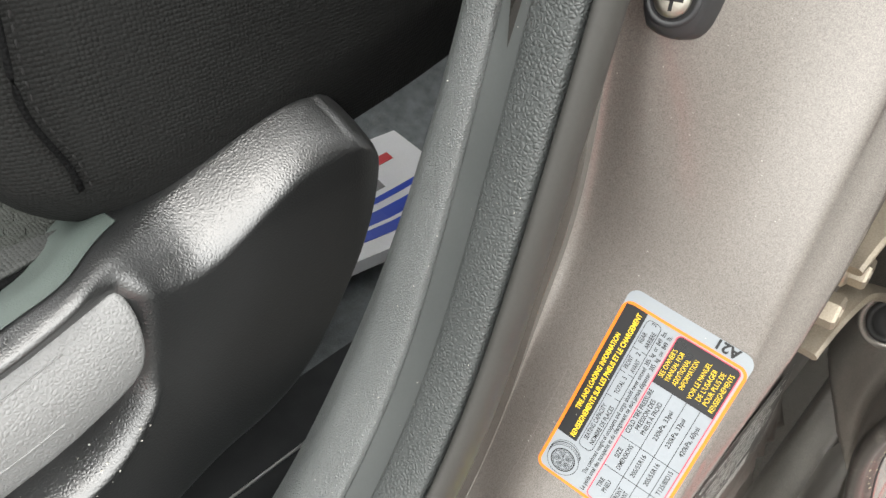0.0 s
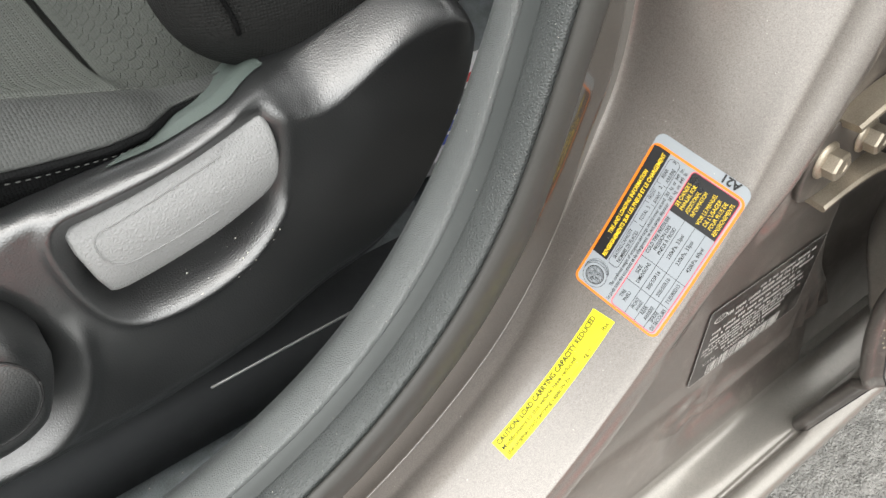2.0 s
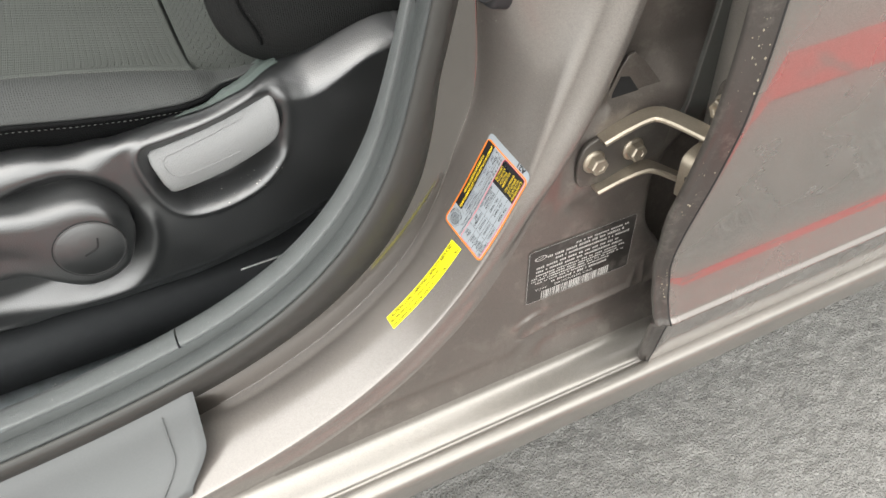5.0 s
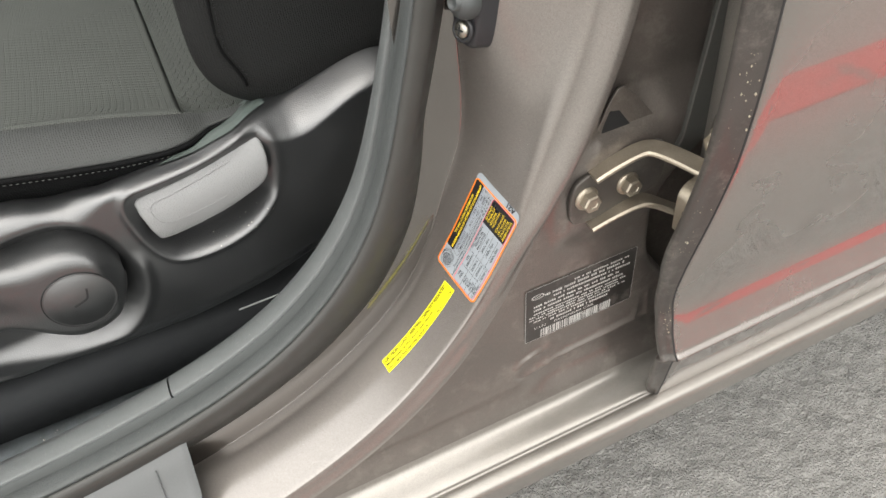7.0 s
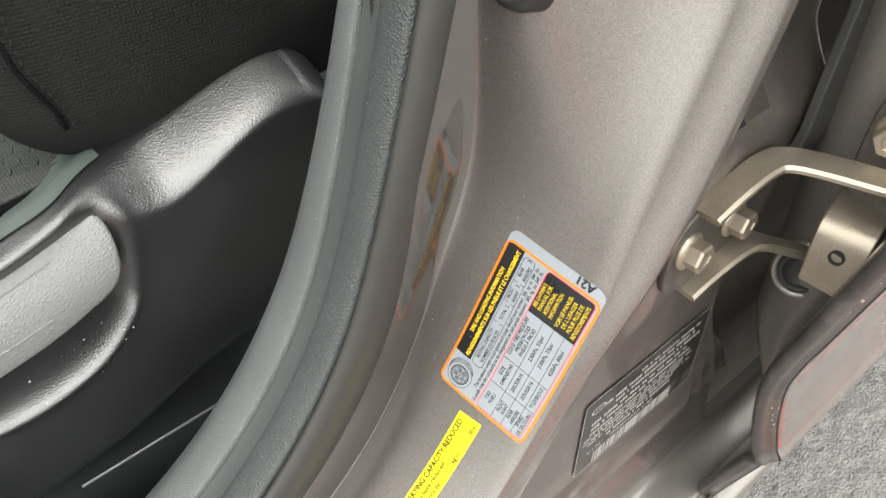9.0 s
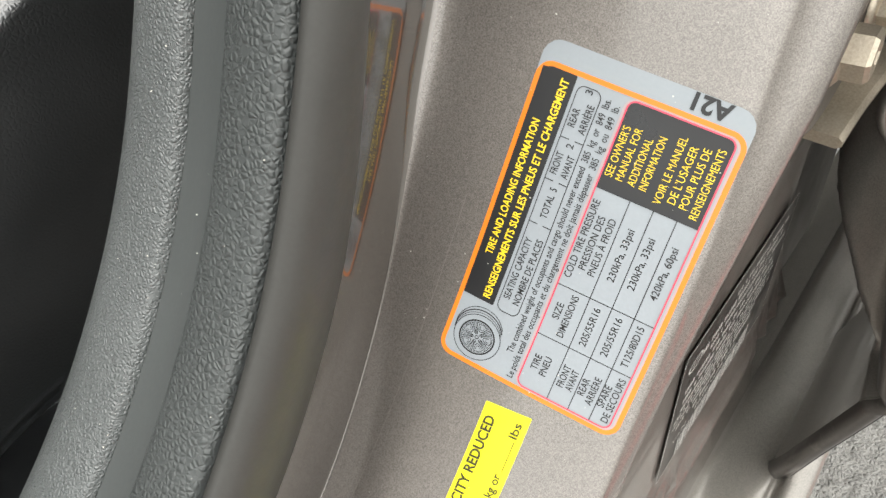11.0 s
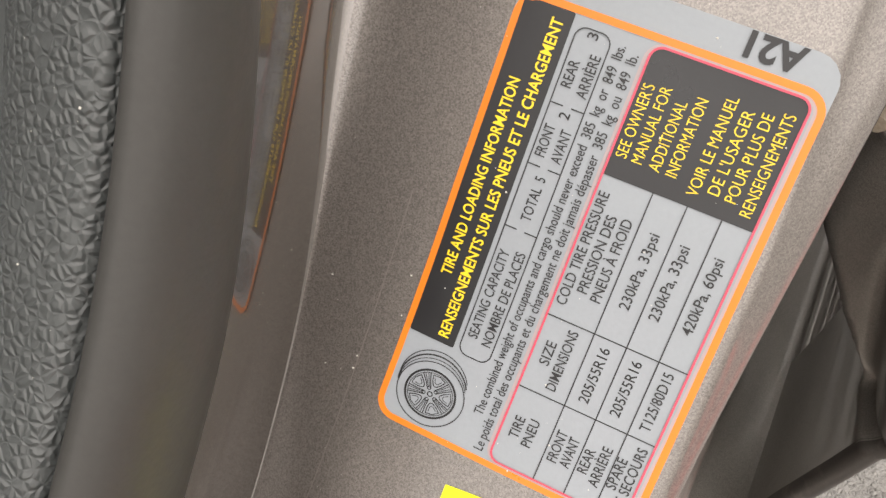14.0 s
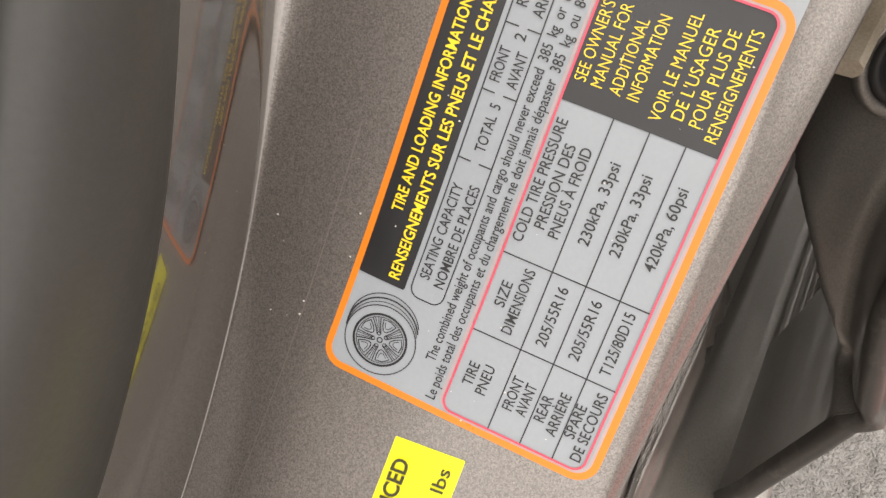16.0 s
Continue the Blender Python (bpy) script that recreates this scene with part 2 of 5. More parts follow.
def jamb_point(s, y, lift=0.0):
    """A place on the face with the labels."""
    up = ramp(s, 0.505, 0.37)
    ys, ds = [0.040] + [q[0] for q in JAMB][::-1], [-0.0764] + [q[1] for q in JAMB][::-1]
    return on_curve(s, np.interp(y, ys, ds) + up * (0.028 - 0.038 * ramp(y, 0.125, 0.045)) - deeper(s, y) + lift, y)


body = thing("car_body", "grey-brown metallic car body around the open front door", "car body")
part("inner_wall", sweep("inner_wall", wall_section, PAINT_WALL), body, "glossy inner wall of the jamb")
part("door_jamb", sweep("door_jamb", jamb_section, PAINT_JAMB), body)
SCRATCH = material("pale_scratch", (0.26, 0.23, 0.21), 0.45, 0.5)
lines = [jamb_point(s, 0.1123 + 0.085 * (s - 0.571) + 0.0002 * math.sin(s * 60) + w, 0.00015) for s in np.linspace(0.545, 0.625, 60) for w in (-0.00010, 0.00010)]
part("scratch", mesh("scratch", lines, grid_faces(60, 2), SCRATCH), body)
# pillar side below the jamb's edge, down to the sill and back to the gap of the rear door
FOLD, REAR = 0.372, 0.205


def side_depth(x, z):
    """The pillar's side, with a stamped ledge under the certificate, an oval boss, and a pad under the hinge."""
    y = 0.0535
    ledge = 0.432 + 0.06 * (x - 0.08)
    y += 0.008 * ramp(z, ledge + 0.002, ledge - 0.012) * ramp(x, 0.035, 0.075) * ramp(z, 0.373, 0.402)
    y -= 0.0036 * math.exp(-((z - ledge - 0.002) / 0.0035) ** 2) * ramp(x, 0.05, 0.08)
    q = math.hypot((x - 0.051) / 0.0155, (z - 0.438 - 0.15 * (x - 0.051)) / 0.0125)
    y -= 0.0030 * math.exp(-((q - 1) / 0.20) ** 2)
    y -= 0.004 * ramp(x, 0.066, 0.078) * ramp(z, 0.560, 0.582) * ramp(z, 0.665, 0.645)
    y += 0.013 * ramp(z, 0.652, 0.685) * ramp(x, 0.088, 0.112)
    return y


rows, cols = [], 130
for s in np.concatenate([np.arange(0.0, 0.40, 0.02), np.arange(0.40, 1.2, 0.003)]):
    x, y, z = on_curve(s, jamb_section(s)[-1][0], 0.0535)
    if z < FOLD + 0.003:
        break
    down = ramp(s, 0.42, 0.62)
    nx, nz = 1 - down, -down * 0.9 - 0.02
    k = min((REAR - x) / nx if nx > 1e-6 else 9, (FOLD - z) / nz)
    row = []
    for u in np.linspace(0, 1, cols):
        px, pz = x + nx * k * u, z + nz * k * u
        past = px - 0.164 - 0.043 * ramp(pz, 0.575, 0.640) - 0.060 * ramp(pz, 0.530, 0.400)
        past = 0.5 * (past + math.hypot(past, 0.006))
        row.append((px - 0.85 * past, 0.0535 + (side_depth(px, pz) - 0.0535) * ramp(u, 0, 0.12) + 1.6 * past, pz))
    rows.append(row)
part("pillar_side", mesh("pillar_side", [v for r in rows for v in r], grid_faces(len(rows), cols), PAINT_SHADED_DUSTY), body)
# sill: fillet under the pillar side, ledge, groove, outer strip, edge and the rocker's face
SILL = rounded([(0.0538, 0.3745), (0.052, 0.366), (0.044, 0.3625), (0.0255, 0.359), (0.0235, 0.3545), (0.0205, 0.3545), (0.0185, 0.3585), (0.010, 0.357), (0.006, 0.354), (0.0055, 0.346), (0.009, 0.326), (0.016, 0.305), (0.06, 0.29), (0.10, 0.28)], 3)
xs = np.linspace(-0.95, 2.0, 60)
part("sill", mesh("sill", [(x, y, z) for x in xs for y, z in SILL], grid_faces(len(xs), len(SILL), True), PAINT_SILL), body)

# weather seal and trim
def lip_reach(s):
    return 0.68 + 0.32 * ramp(s, 0.47, 0.575)


seal = thing("door_seal", "black rubber weather seal with a grained top strip", "seal")
part("grained_strip", sweep("grained_strip", rounded([(-0.008, 0.1365), (-0.0005, 0.1362), (0.0012, 0.131), (0.0016, 0.125), (0.001, 0.119), (-0.001, 0.1168), (-0.009, 0.1165)], 2), SEAL_GRAIN), seal)
part("channel", sweep("channel", rounded([(-0.002, 0.1462), (-0.0022, 0.142), (-0.0016, 0.1358)], 2), SEAL), seal)
part("side_lip", sweep("side_lip", lambda s: rounded([(-0.012, 0.1163), (-0.001, 0.1158), (0.0006, 0.1143), (0.0, 0.1118), (-0.004, 0.1092), (-0.012, 0.1095), (-0.024 * lip_reach(s), 0.114), (-0.040 * lip_reach(s) - 0.6 * deeper(s, 0.14), 0.126), (-0.050 * lip_reach(s) - deeper(s, 0.14), 0.140), (-0.052 * lip_reach(s) - deeper(s, 0.14), 0.152)], 3), LIP), seal)

SEAM = 0.798


def trim_section(s):
    w = 0.62 + 0.38 * ramp(s, 0.40, 0.60)
    return rounded([(d, 0.1463 + (y - 0.1463) * w) for d, y in ((-0.010, 0.1465), (-0.0002, 0.1463), (0.0012, 0.150), (0.0016, 0.158), (0.0005, 0.166), (-0.004, 0.173), (-0.018, 0.186), (-0.035, 0.197), (-0.08, 0.203))], 3)

pillar_trim = thing("pillar_trim", "dark grey grained plastic trim along the pillar", "trim")
part("cover", sweep("cover", trim_section, TRIM, 0.0, SEAM - 0.0008), pillar_trim)
sill_trim = thing("sill_trim", "dark grey grained plastic trim along the sill", "trim")
part("cover", sweep("cover", trim_section, TRIM, SEAM + 0.0008, 1.5), sill_trim)

# ---------------------------------------------------------------- ground
gx = np.concatenate([[-60, -20, -6, -2, -0.6, -0.1], np.arange(0.05, 0.95, 0.0032), [1.2, 1.6, 3, 8, 20, 60]])
gy = np.concatenate([[-60, -20, -6, -2, -0.8, -0.4], np.arange(-0.2, 0.22, 0.0032), [0.4, 1, 3, 8, 20, 60]])
stones = np.random.default_rng(3).normal(0, 1, (len(gx), len(gy)))
coarse = np.random.default_rng(5).normal(0, 1, (len(gx), len(gy)))
for k in range(9):
    coarse = (coarse + np.roll(coarse, 1, 0) + np.roll(coarse, -1, 0) + np.roll(coarse, 1, 1) + np.roll(coarse, -1, 1)) / 5 * 1.25
stones = (stones * 2 + np.roll(stones, 1, 0) + np.roll(stones, 1, 1)) / 4
relief = 0.0015 * np.clip(stones, -2.0, 0.8) + 0.0012 * np.clip(coarse, -1.5, 1.0)
relief[:6], relief[-6:], relief[:, :6], relief[:, -6:] = 0, 0, 0, 0
verts = [(x, y, relief[i, j]) for i, x in enumerate(gx) for j, y in enumerate(gy)]
ground = new("ground", mesh("ground", verts, grid_faces(len(gx), len(gy), True), ASPHALT))
tagged(ground, "worn grey asphalt of a parking area", "ground", kind="structure")

# a worn red line painted on the asphalt, mirrored in the glossy door
MARKING = material("red_road_paint", (0.44, 0.045, 0.045), 0.7, 0, 0.2, 25, 300, 0.05)
n, l = MARKING.node_tree.nodes, MARKING.node_tree.links
worn, worn_cut, bare = n.new("ShaderNodeTexNoise"), n.new("ShaderNodeMapRange"), n.new("ShaderNodeMix")
worn.inputs["Scale"].default_value, worn.inputs["Detail"].default_value = 9, 6
worn_cut.inputs[1].default_value, worn_cut.inputs[2].default_value = 0.56, 0.64
bare.data_type = "RGBA"
bare.inputs[7].default_value = (0.12, 0.11, 0.10, 1)
paint_link = n["Principled BSDF"].inputs["Base Color"].links[0].from_socket
l.new(n["Texture Coordinate"].outputs["Object"], worn.inputs["Vector"])
l.new(worn.outputs[0], worn_cut.inputs[0])
l.new(worn_cut.outputs[0], bare.inputs[0])
l.new(paint_link, bare.inputs[6])
l.new(bare.outputs[2], n["Principled BSDF"].inputs["Base Color"])
rows = []
for x in np.linspace(-4.0, 5.0, 211):
    a, c = -0.625 + 0.004 * noise.noise((x * 30, 0, 0)), -0.485 + 0.004 * noise.noise((x * 30, 5, 0))
    rows += [(x, a, 0.0005), (x, a + 0.002, 0.0025), (x, c - 0.002, 0.0025), (x, c, 0.0005)]
marking = new("road_marking", mesh("road_marking", rows, grid_faces(211, 4, True), MARKING, False))
tagged(marking, "worn red line painted on the asphalt", "road marking", kind="structure")

# ---------------------------------------------------------------- rear door
door = thing("rear_door", "closed grey-brown metallic rear door with a dusty edge", "car door")


def skin_front(z):
    return float(np.interp(z, [0.345, 0.36, 0.3925, 0.43, 0.4538, 0.48, 0.50, 0.52, 0.54, 0.57, 0.60, 0.63, 0.68, 0.72, 0.79, 1.2], [0.168, 0.165, 0.161, 0.154, 0.1505, 0.1480, 0.1480, 0.1450, 0.1430, 0.1412, 0.1415, 0.1420, 0.1430, 0.1425, 0.1400, 0.150]))


PANEL_Z = np.arange(0.456, 1.2, 0.002)
PANEL_Y = np.interp(PANEL_Z, [0.456, 0.48, 0.50, 0.52, 0.54, 0.57, 0.60, 0.63, 0.68, 0.74, 0.80, 1.2], [-0.0112, -0.006, -0.0015, -0.002, -0.006, -0.0135, -0.0205, -0.0275, -0.037, -0.043, -0.046, -0.05])
blur = np.exp(-0.5 * (np.arange(-15, 16) / 6.0) ** 2)
PANEL_Y = np.convolve(np.pad(PANEL_Y, 15, mode="reflect", reflect_type="odd"), blur / blur.sum(), "valid")


def skin_depth(z):
    """The outer skin: hollow above its lower crease, undercut below it."""
    if z >= 0.460:
        return float(np.interp(z, PANEL_Z, PANEL_Y))
    return float(np.interp(z, [0.345, 0.36, 0.448, 0.4515, 0.4545, 0.460], [0.0195, 0.0165, -0.0085, -0.0122, -0.0142, PANEL_Y[2]]))


zs = np.concatenate([np.linspace(0.347, 0.446, 14), np.linspace(0.448, 0.462, 12), np.linspace(0.466, 0.80, 76), np.linspace(0.81, 1.1, 12)])
rows = []
for z in zs:
    x0, y0 = skin_front(z), skin_depth(z)
    rows.append([(x0 - 0.0005, y0 + 0.0016, z), (x0 + 0.0012, y0 + 0.0004, z), (x0 + 0.003, y0, z), (x0 + 0.012, y0, z)] + [(x0 + 0.012 + k, y0, z) for k in (0.05, 0.15, 0.4, 0.9, 1.6)])
part("skin", mesh("skin", [v for r in rows for v in r], grid_faces(len(zs), 9), PAINT), door)

# ---------------------------------------------------------------- seat
seat = thing("front_seat", "dark grey cloth front seat with black plastic side shield", "car seat")
TOP_X, TOP_Z = [-0.62, -0.38, -0.30, -0.266, -0.215, -0.15, -0.12, -0.10, -0.085, -0.07, -0.055, -0.040, -0.020, 0.0, 0.016, 0.026, 0.034, 0.041, 0.047, 0.052, 0.056, 0.060], [0.60, 0.615, 0.615, 0.603, 0.608, 0.612, 0.6195, 0.6245, 0.6245, 0.6225, 0.6250, 0.6310, 0.6390, 0.6450, 0.6472, 0.6462, 0.6432, 0.6385, 0.6320, 0.6235, 0.6130, 0.592]
BOT_X, BOT_Z = [-0.62, -0.38, -0.287, -0.204, -0.156, -0.103, -0.040, -0.010, 0.012, 0.030, 0.050, 0.060], [0.46, 0.447, 0.435, 0.434, 0.440, 0.450, 0.456, 0.470, 0.497, 0.532, 0.572, 0.591]
def smooth_line(x, xs, zs):
    return sum(float(np.interp(x + k, xs, zs)) for k in (-0.012, -0.006, 0.0, 0.006, 0.012)) / 5 if x < 0.03 else float(np.interp(x, xs, zs))


POCKET = [(-0.2165, 0.600), (-0.190, 0.6005), (-0.150, 0.6052), (-0.120, 0.6135), (-0.100, 0.6205), (-0.090, 0.617), (-0.087, 0.590), (-0.094, 0.557), (-0.117, 0.532), (-0.150, 0.520), (-0.185, 0.519), (-0.202, 0.530), (-0.213, 0.560)]


for _ in range(3):
    POCKET = [(p[0] * (1 - k) + q[0] * k, p[1] * (1 - k) + q[1] * k) for p, q in zip(POCKET, POCKET[1:] + POCKET[:1]) for k in (0.25, 0.75)]


def inside(x, z, poly):
    """The distance to a closed outline, positive inside."""
    best, odd = 1e9, False
    for (ax, az), (bx, bz) in zip(poly, poly[1:] + poly[:1]):
        dx, dz = bx - ax, bz - az
        u = min(max(((x - ax) * dx + (z - az) * dz) / (dx * dx + dz * dz), 0), 1)
        best = min(best, math.hypot(x - ax - u * dx, z - az - u * dz))
        if (az > z) != (bz > z) and x < ax + (z - az) / (bz - az) * dx:
            odd = not odd
    return best if odd else -best


def shield_depth(x, z):
    top, bot = smooth_line(x, TOP_X, TOP_Z), smooth_line(x, BOT_X, BOT_Z)
    y = 0.25
    wide, front = ramp(x, -0.125, -0.050), 0.012 * ramp(x, -0.225, -0.26)
    r = 0.007 + 0.027 * wide + front
    rise = sum(float(np.interp(x + k, [-0.125, -0.090, -0.070, -0.045, -0.020], [0.007, 0.018, 0.026, 0.024, 0.020])) for k in (-0.018, -0.009, 0.0, 0.009, 0.018)) / 5 + front
    h, end = min((top - z) / rise, 1), min((0.0605 - x) / 0.032, 1)
    shoulder = r * ((1 - wide) * (1 - math.sqrt(max(1 - (1 - h) ** 2, 0))) + wide * (1 - h) ** 1.6)
    y += math.hypot(shoulder, 0.028 * (1 - math.sqrt(max(1 - (1 - end) ** 2, 0))))
    y += 0.014 * (1 - ramp(z - bot, 0, 0.025))
    y += 0.08 * max(0.61 - z, 0) * ramp(x, -0.13, -0.05)
    # bowl round the height lever, open towards the front
    q = math.hypot((x + 0.285) * (0.35 if x < -0.285 else 1), (z - 0.530 + 0.03 * ramp(x, -0.30, -0.42)) * 0.80)
    y += 0.017 * (1 - ramp(q, 0.038, 0.058)) - 0.0045 * math.exp(-((q - 0.0615) / 0.0050) ** 2) * ramp(z, 0.548, 0.525)
    # pocket behind the recline lever
    p = inside(x, z, POCKET)
    y += (0.008 + 0.018 * ramp(z, 0.575, 0.548)) * ramp(p, -0.001, 0.014) - 0.0042 * math.exp(-((p + 0.0035) / 0.0034) ** 2) * (1 - 0.8 * ramp(x, -0.115, -0.095) * ramp(z, 0.545, 0.560))
    return y


def shelf(x, off):
    """The shield's upper face behind its ridge, sinking towards the cushion."""
    return float(np.interp(off, [0.006, 0.020, 0.047], [0.0004, 0.0005, -0.012])) - ramp(x, -0.060, -0.095) * (1 - 0.6 * ramp(x, -0.155, -0.128)) * float(np.interp(off, [0.006, 0.020, 0.047], [0.0010, 0.0065, 0.0100]))


xs = np.concatenate([np.linspace(-0.62, -0.31, 30), np.linspace(-0.305, -0.02, 140), np.linspace(-0.018, 0.0595, 44)])
vs = np.linspace(0, 1, 96)
shield_verts = []
for x in xs:
    top, bot = smooth_line(x, TOP_X, TOP_Z), smooth_line(x, BOT_X, BOT_Z)
    col = [(x, shield_depth(x, bot + (top - bot) * v), bot + (top - bot) * v) for v in vs]
    back, k = col[-1][1], 0.5 + 0.5 * ramp(x, 0.058, 0.025)
    shield_verts += [(x, 0.30, bot)] + col + [(x, back + off * k, top + shelf(x, off) * k) for off in (0.006, 0.020, 0.047)]
top_xs = np.linspace(-0.178, -0.080, 44)
verts = []
for x in top_xs:
    top = smooth_line(x, TOP_X, TOP_Z)
    back = shield_depth(x, top)
    reach = float(np.interp(x, [-0.178, -0.165, -0.150, -0.130, -0.080], [0.0075, 0.022, 0.034, 0.050, 0.054]))
    verts += [(x, back + off, top + shelf(x, off) + 0.0010) for off in np.linspace(0.0060, reach, 12)]
flange_mesh = mesh("upper_flange", verts, grid_faces(len(top_xs), 12, True), FLANGE)
part("side_shield", mesh("side_shield", shield_verts, grid_faces(len(xs), 100, True), SHIELD), seat)
part("upper_flange", flange_mesh, seat, "pale grey-green plastic edge beside the cushion")


def plate(name, outline, depth, mat, axis="y", bevel=0.001, at=0.0):
    """A flat piece cut to an outline of (a, b), depth metres thick, with a small bevel. axis y: a, b are x, z; axis x: y, z."""
    n = len(outline)
    cx, cz = sum(p[0] for p in outline) / n, sum(p[1] for p in outline) / n
    rings = []
    for back, inset in ((0.0, bevel), (bevel * 0.4, bevel * 0.3), (bevel, 0.0), (depth, 0.0)):
        ring = []
        for i, (a, b) in enumerate(outline):
            (pa, pb), (na, nb) = outline[i - 1], outline[(i + 1) % n]
            ta, tb = na - pa, nb - pb
            l = math.hypot(ta, tb) or 1
            ring.append((a - inset * (-tb / l) * SIGN(outline), b - inset * (ta / l) * SIGN(outline), at + back))
        rings.append(ring)
    verts = [v for r in rings for v in r]
    faces = grid_faces(4, n, loop=True) + [tuple(range(n))[::-1], tuple(range(3 * n, 4 * n))]
    verts = [(a, d, b) if axis == "y" else (d, a, b) for a, b, d in verts]
    me = mesh(name, verts, faces, mat, True)
    for p in me.polygons:
        p.use_smooth = len(p.vertices) == 4
    return me


def SIGN(outline):
    area = sum(a[0] * b[1] - b[0] * a[1] for a, b in zip(outline, outline[1:] + outline[:1]))
    return -1 if area > 0 else 1


def closed_round(points, n=3):
    p = [Vector(q) for q in points]
    for _ in range(n):
        q = []
        for a, b in zip(p, p[1:] + p[:1]):
            q += [a * 0.75 + b * 0.25, a * 0.25 + b * 0.75]
        p = q
    return [tuple(q) for q in p]


def tube(name, path, radius, mat, sides=8, flat=1.0):
    """A cord along a path; flat squeezes it in height."""
    verts = []
    pts = [Vector(p) for p in path]
    for i, p in enumerate(pts):
        t = (pts[min(i + 1, len(pts) - 1)] - pts[max(i - 1, 0)]).normalized()
        a = t.cross(Vector((0, 0, 1)))
        a = a.normalized() if a.length > 1e-6 else Vector((1, 0, 0))
        b = a.cross(t)
        verts += [p + radius * (math.cos(k) * a + flat * math.sin(k) * b) for k in np.linspace(0, math.tau, sides, endpoint=False)]
    n = len(pts)
    faces = grid_faces(n, sides, loop=True) + [tuple(range(sides))[::-1], tuple(range((n - 1) * sides, n * sides))]
    return mesh(name, verts, faces, mat)


def strap(name, path, width, thick, across, mat, bevel=0.0008):
    """A bent metal strip along a path; across: the way of its width."""
    pts = [Vector(p) for p in rounded(path, 3)]
    verts = []
    for i, p in enumerate(pts):
        t = (pts[min(i + 1, len(pts) - 1)] - pts[max(i - 1, 0)]).normalized()
        a = Vector(across)
        a = (a - t * a.dot(t)).normalized()
        b = t.cross(a)
        w, h, c = width / 2, thick / 2, bevel
        for u, v in ((-w + c, -h), (w - c, -h), (w, -h + c), (w, h - c), (w - c, h), (-w + c, h), (-w, h - c), (-w, -h + c)):
            verts.append(p + a * u + b * v)
    n = len(pts)
    faces = grid_faces(n, 8, loop=True) + [tuple(range(8))[::-1], tuple(range((n - 1) * 8, n * 8))]
    me = mesh(name, verts, faces, mat)
    me.set_sharp_from_angle(angle=radians(35))
    return me


def lathe(name, profile, mat, at, axis, sides=40, squash=(1, 1)):
    """A turned piece; profile: (radius, height along the axis)."""
    turn = Vector(axis).to_track_quat("Z", "Y").to_matrix()
    verts = []
    for r, h in profile:
        verts += [Vector(at) + turn @ Vector((r * math.cos(k) * squash[0], r * math.sin(k) * squash[1], h)) for k in np.linspace(0, math.tau, sides, endpoint=False)]
    faces = grid_faces(len(profile), sides, loop=True) + [tuple(range((len(profile) - 1) * sides, len(profile) * sides))]
    return mesh(name, verts, faces, mat)


def stitches(name, path, mat, pitch=0.0042, length=0.0028, radius=0.00045):
    """A row of sewn stitches along a path."""
    pts = np.array(path, float)
    run = np.r_[0, np.cumsum(np.linalg.norm(np.diff(pts, axis=0), axis=1))]
    verts, faces = [], []
    for s in np.arange(0, run[-1] - length, pitch):
        a, b = (Vector([np.interp(q, run, pts[:, k]) for k in range(3)]) for q in (s, s + length))
        t = (b - a).normalized()
        u = t.cross(Vector((0, 0, 1))).normalized()
        v = u.cross(t)
        base = len(verts)
        for p, r in ((a, 0.3), (a + t * length * 0.25, 1), (b - t * length * 0.25, 1), (b, 0.3)):
            verts += [p + radius * r * (math.cos(k) * u + math.sin(k) * v) for k in np.linspace(0, math.tau, 6, endpoint=False)]
        faces += [tuple(base + i for i in f) for f in grid_faces(4, 6, loop=True)]
    return mesh(name, verts, faces, mat)


# ---------------------------------------------------------------- seat, continued
THREAD = material("pale_thread", (0.095, 0.098, 0.092), 0.8)
THREAD_DARK = material("dark_thread", (0.010, 0.010, 0.010), 0.9)
lever_outline = closed_round([(-0.2105, 0.5875), (-0.2050, 0.5915), (-0.192, 0.5925), (-0.169, 0.5955), (-0.147, 0.5998), (-0.124, 0.6058), (-0.1015, 0.6118), (-0.0962, 0.6118), (-0.0942, 0.604), (-0.0945, 0.594), (-0.0970, 0.582), (-0.1025, 0.5745), (-0.1126, 0.5692), (-0.139, 0.5598), (-0.163, 0.5552), (-0.1797, 0.5526), (-0.1965, 0.5512), (-0.2020, 0.5540)], 1)


def lever_y(x, z):
    low = float(np.interp(x, [-0.211, -0.1965, -0.163, -0.139, -0.1126, -0.094], [0.5510, 0.5515, 0.5555, 0.5600, 0.5675, 0.5715]))
    top = float(np.interp(x, [-0.211, -0.192, -0.147, -0.124, -0.094], [0.5910, 0.5925, 0.5998, 0.6058, 0.6128]))
    v = (z - low) / (top - low)
    return 0.2388 + 0.004 * (2 * v - 1) ** 2 + 0.012 * v


rings, m = [], len(lever_outline)
cx, cz = sum(p[0] for p in lever_outline) / m, sum(p[1] for p in lever_outline) / m
for f, back in ((1.0, 0.030), (1.0, 0.0030), (0.996, 0.0016), (0.985, 0.0006), (0.965, 0.0001), (0.93, 0.0), (0.8, 0), (0.6, 0), (0.4, 0), (0.2, 0), (0.05, 0)):
    rings += [(cx + (x - cx) * f, lever_y(cx + (x - cx) * f, cz + (z - cz) * f) + back, cz + (z - cz) * f) for x, z in lever_outline]
lever = part("recline_lever", mesh("recline_lever", rings, grid_faces(11, m, loop=True) + [tuple(range(10 * m, 11 * m))], LEVER), seat, "grey grained plastic recline lever")
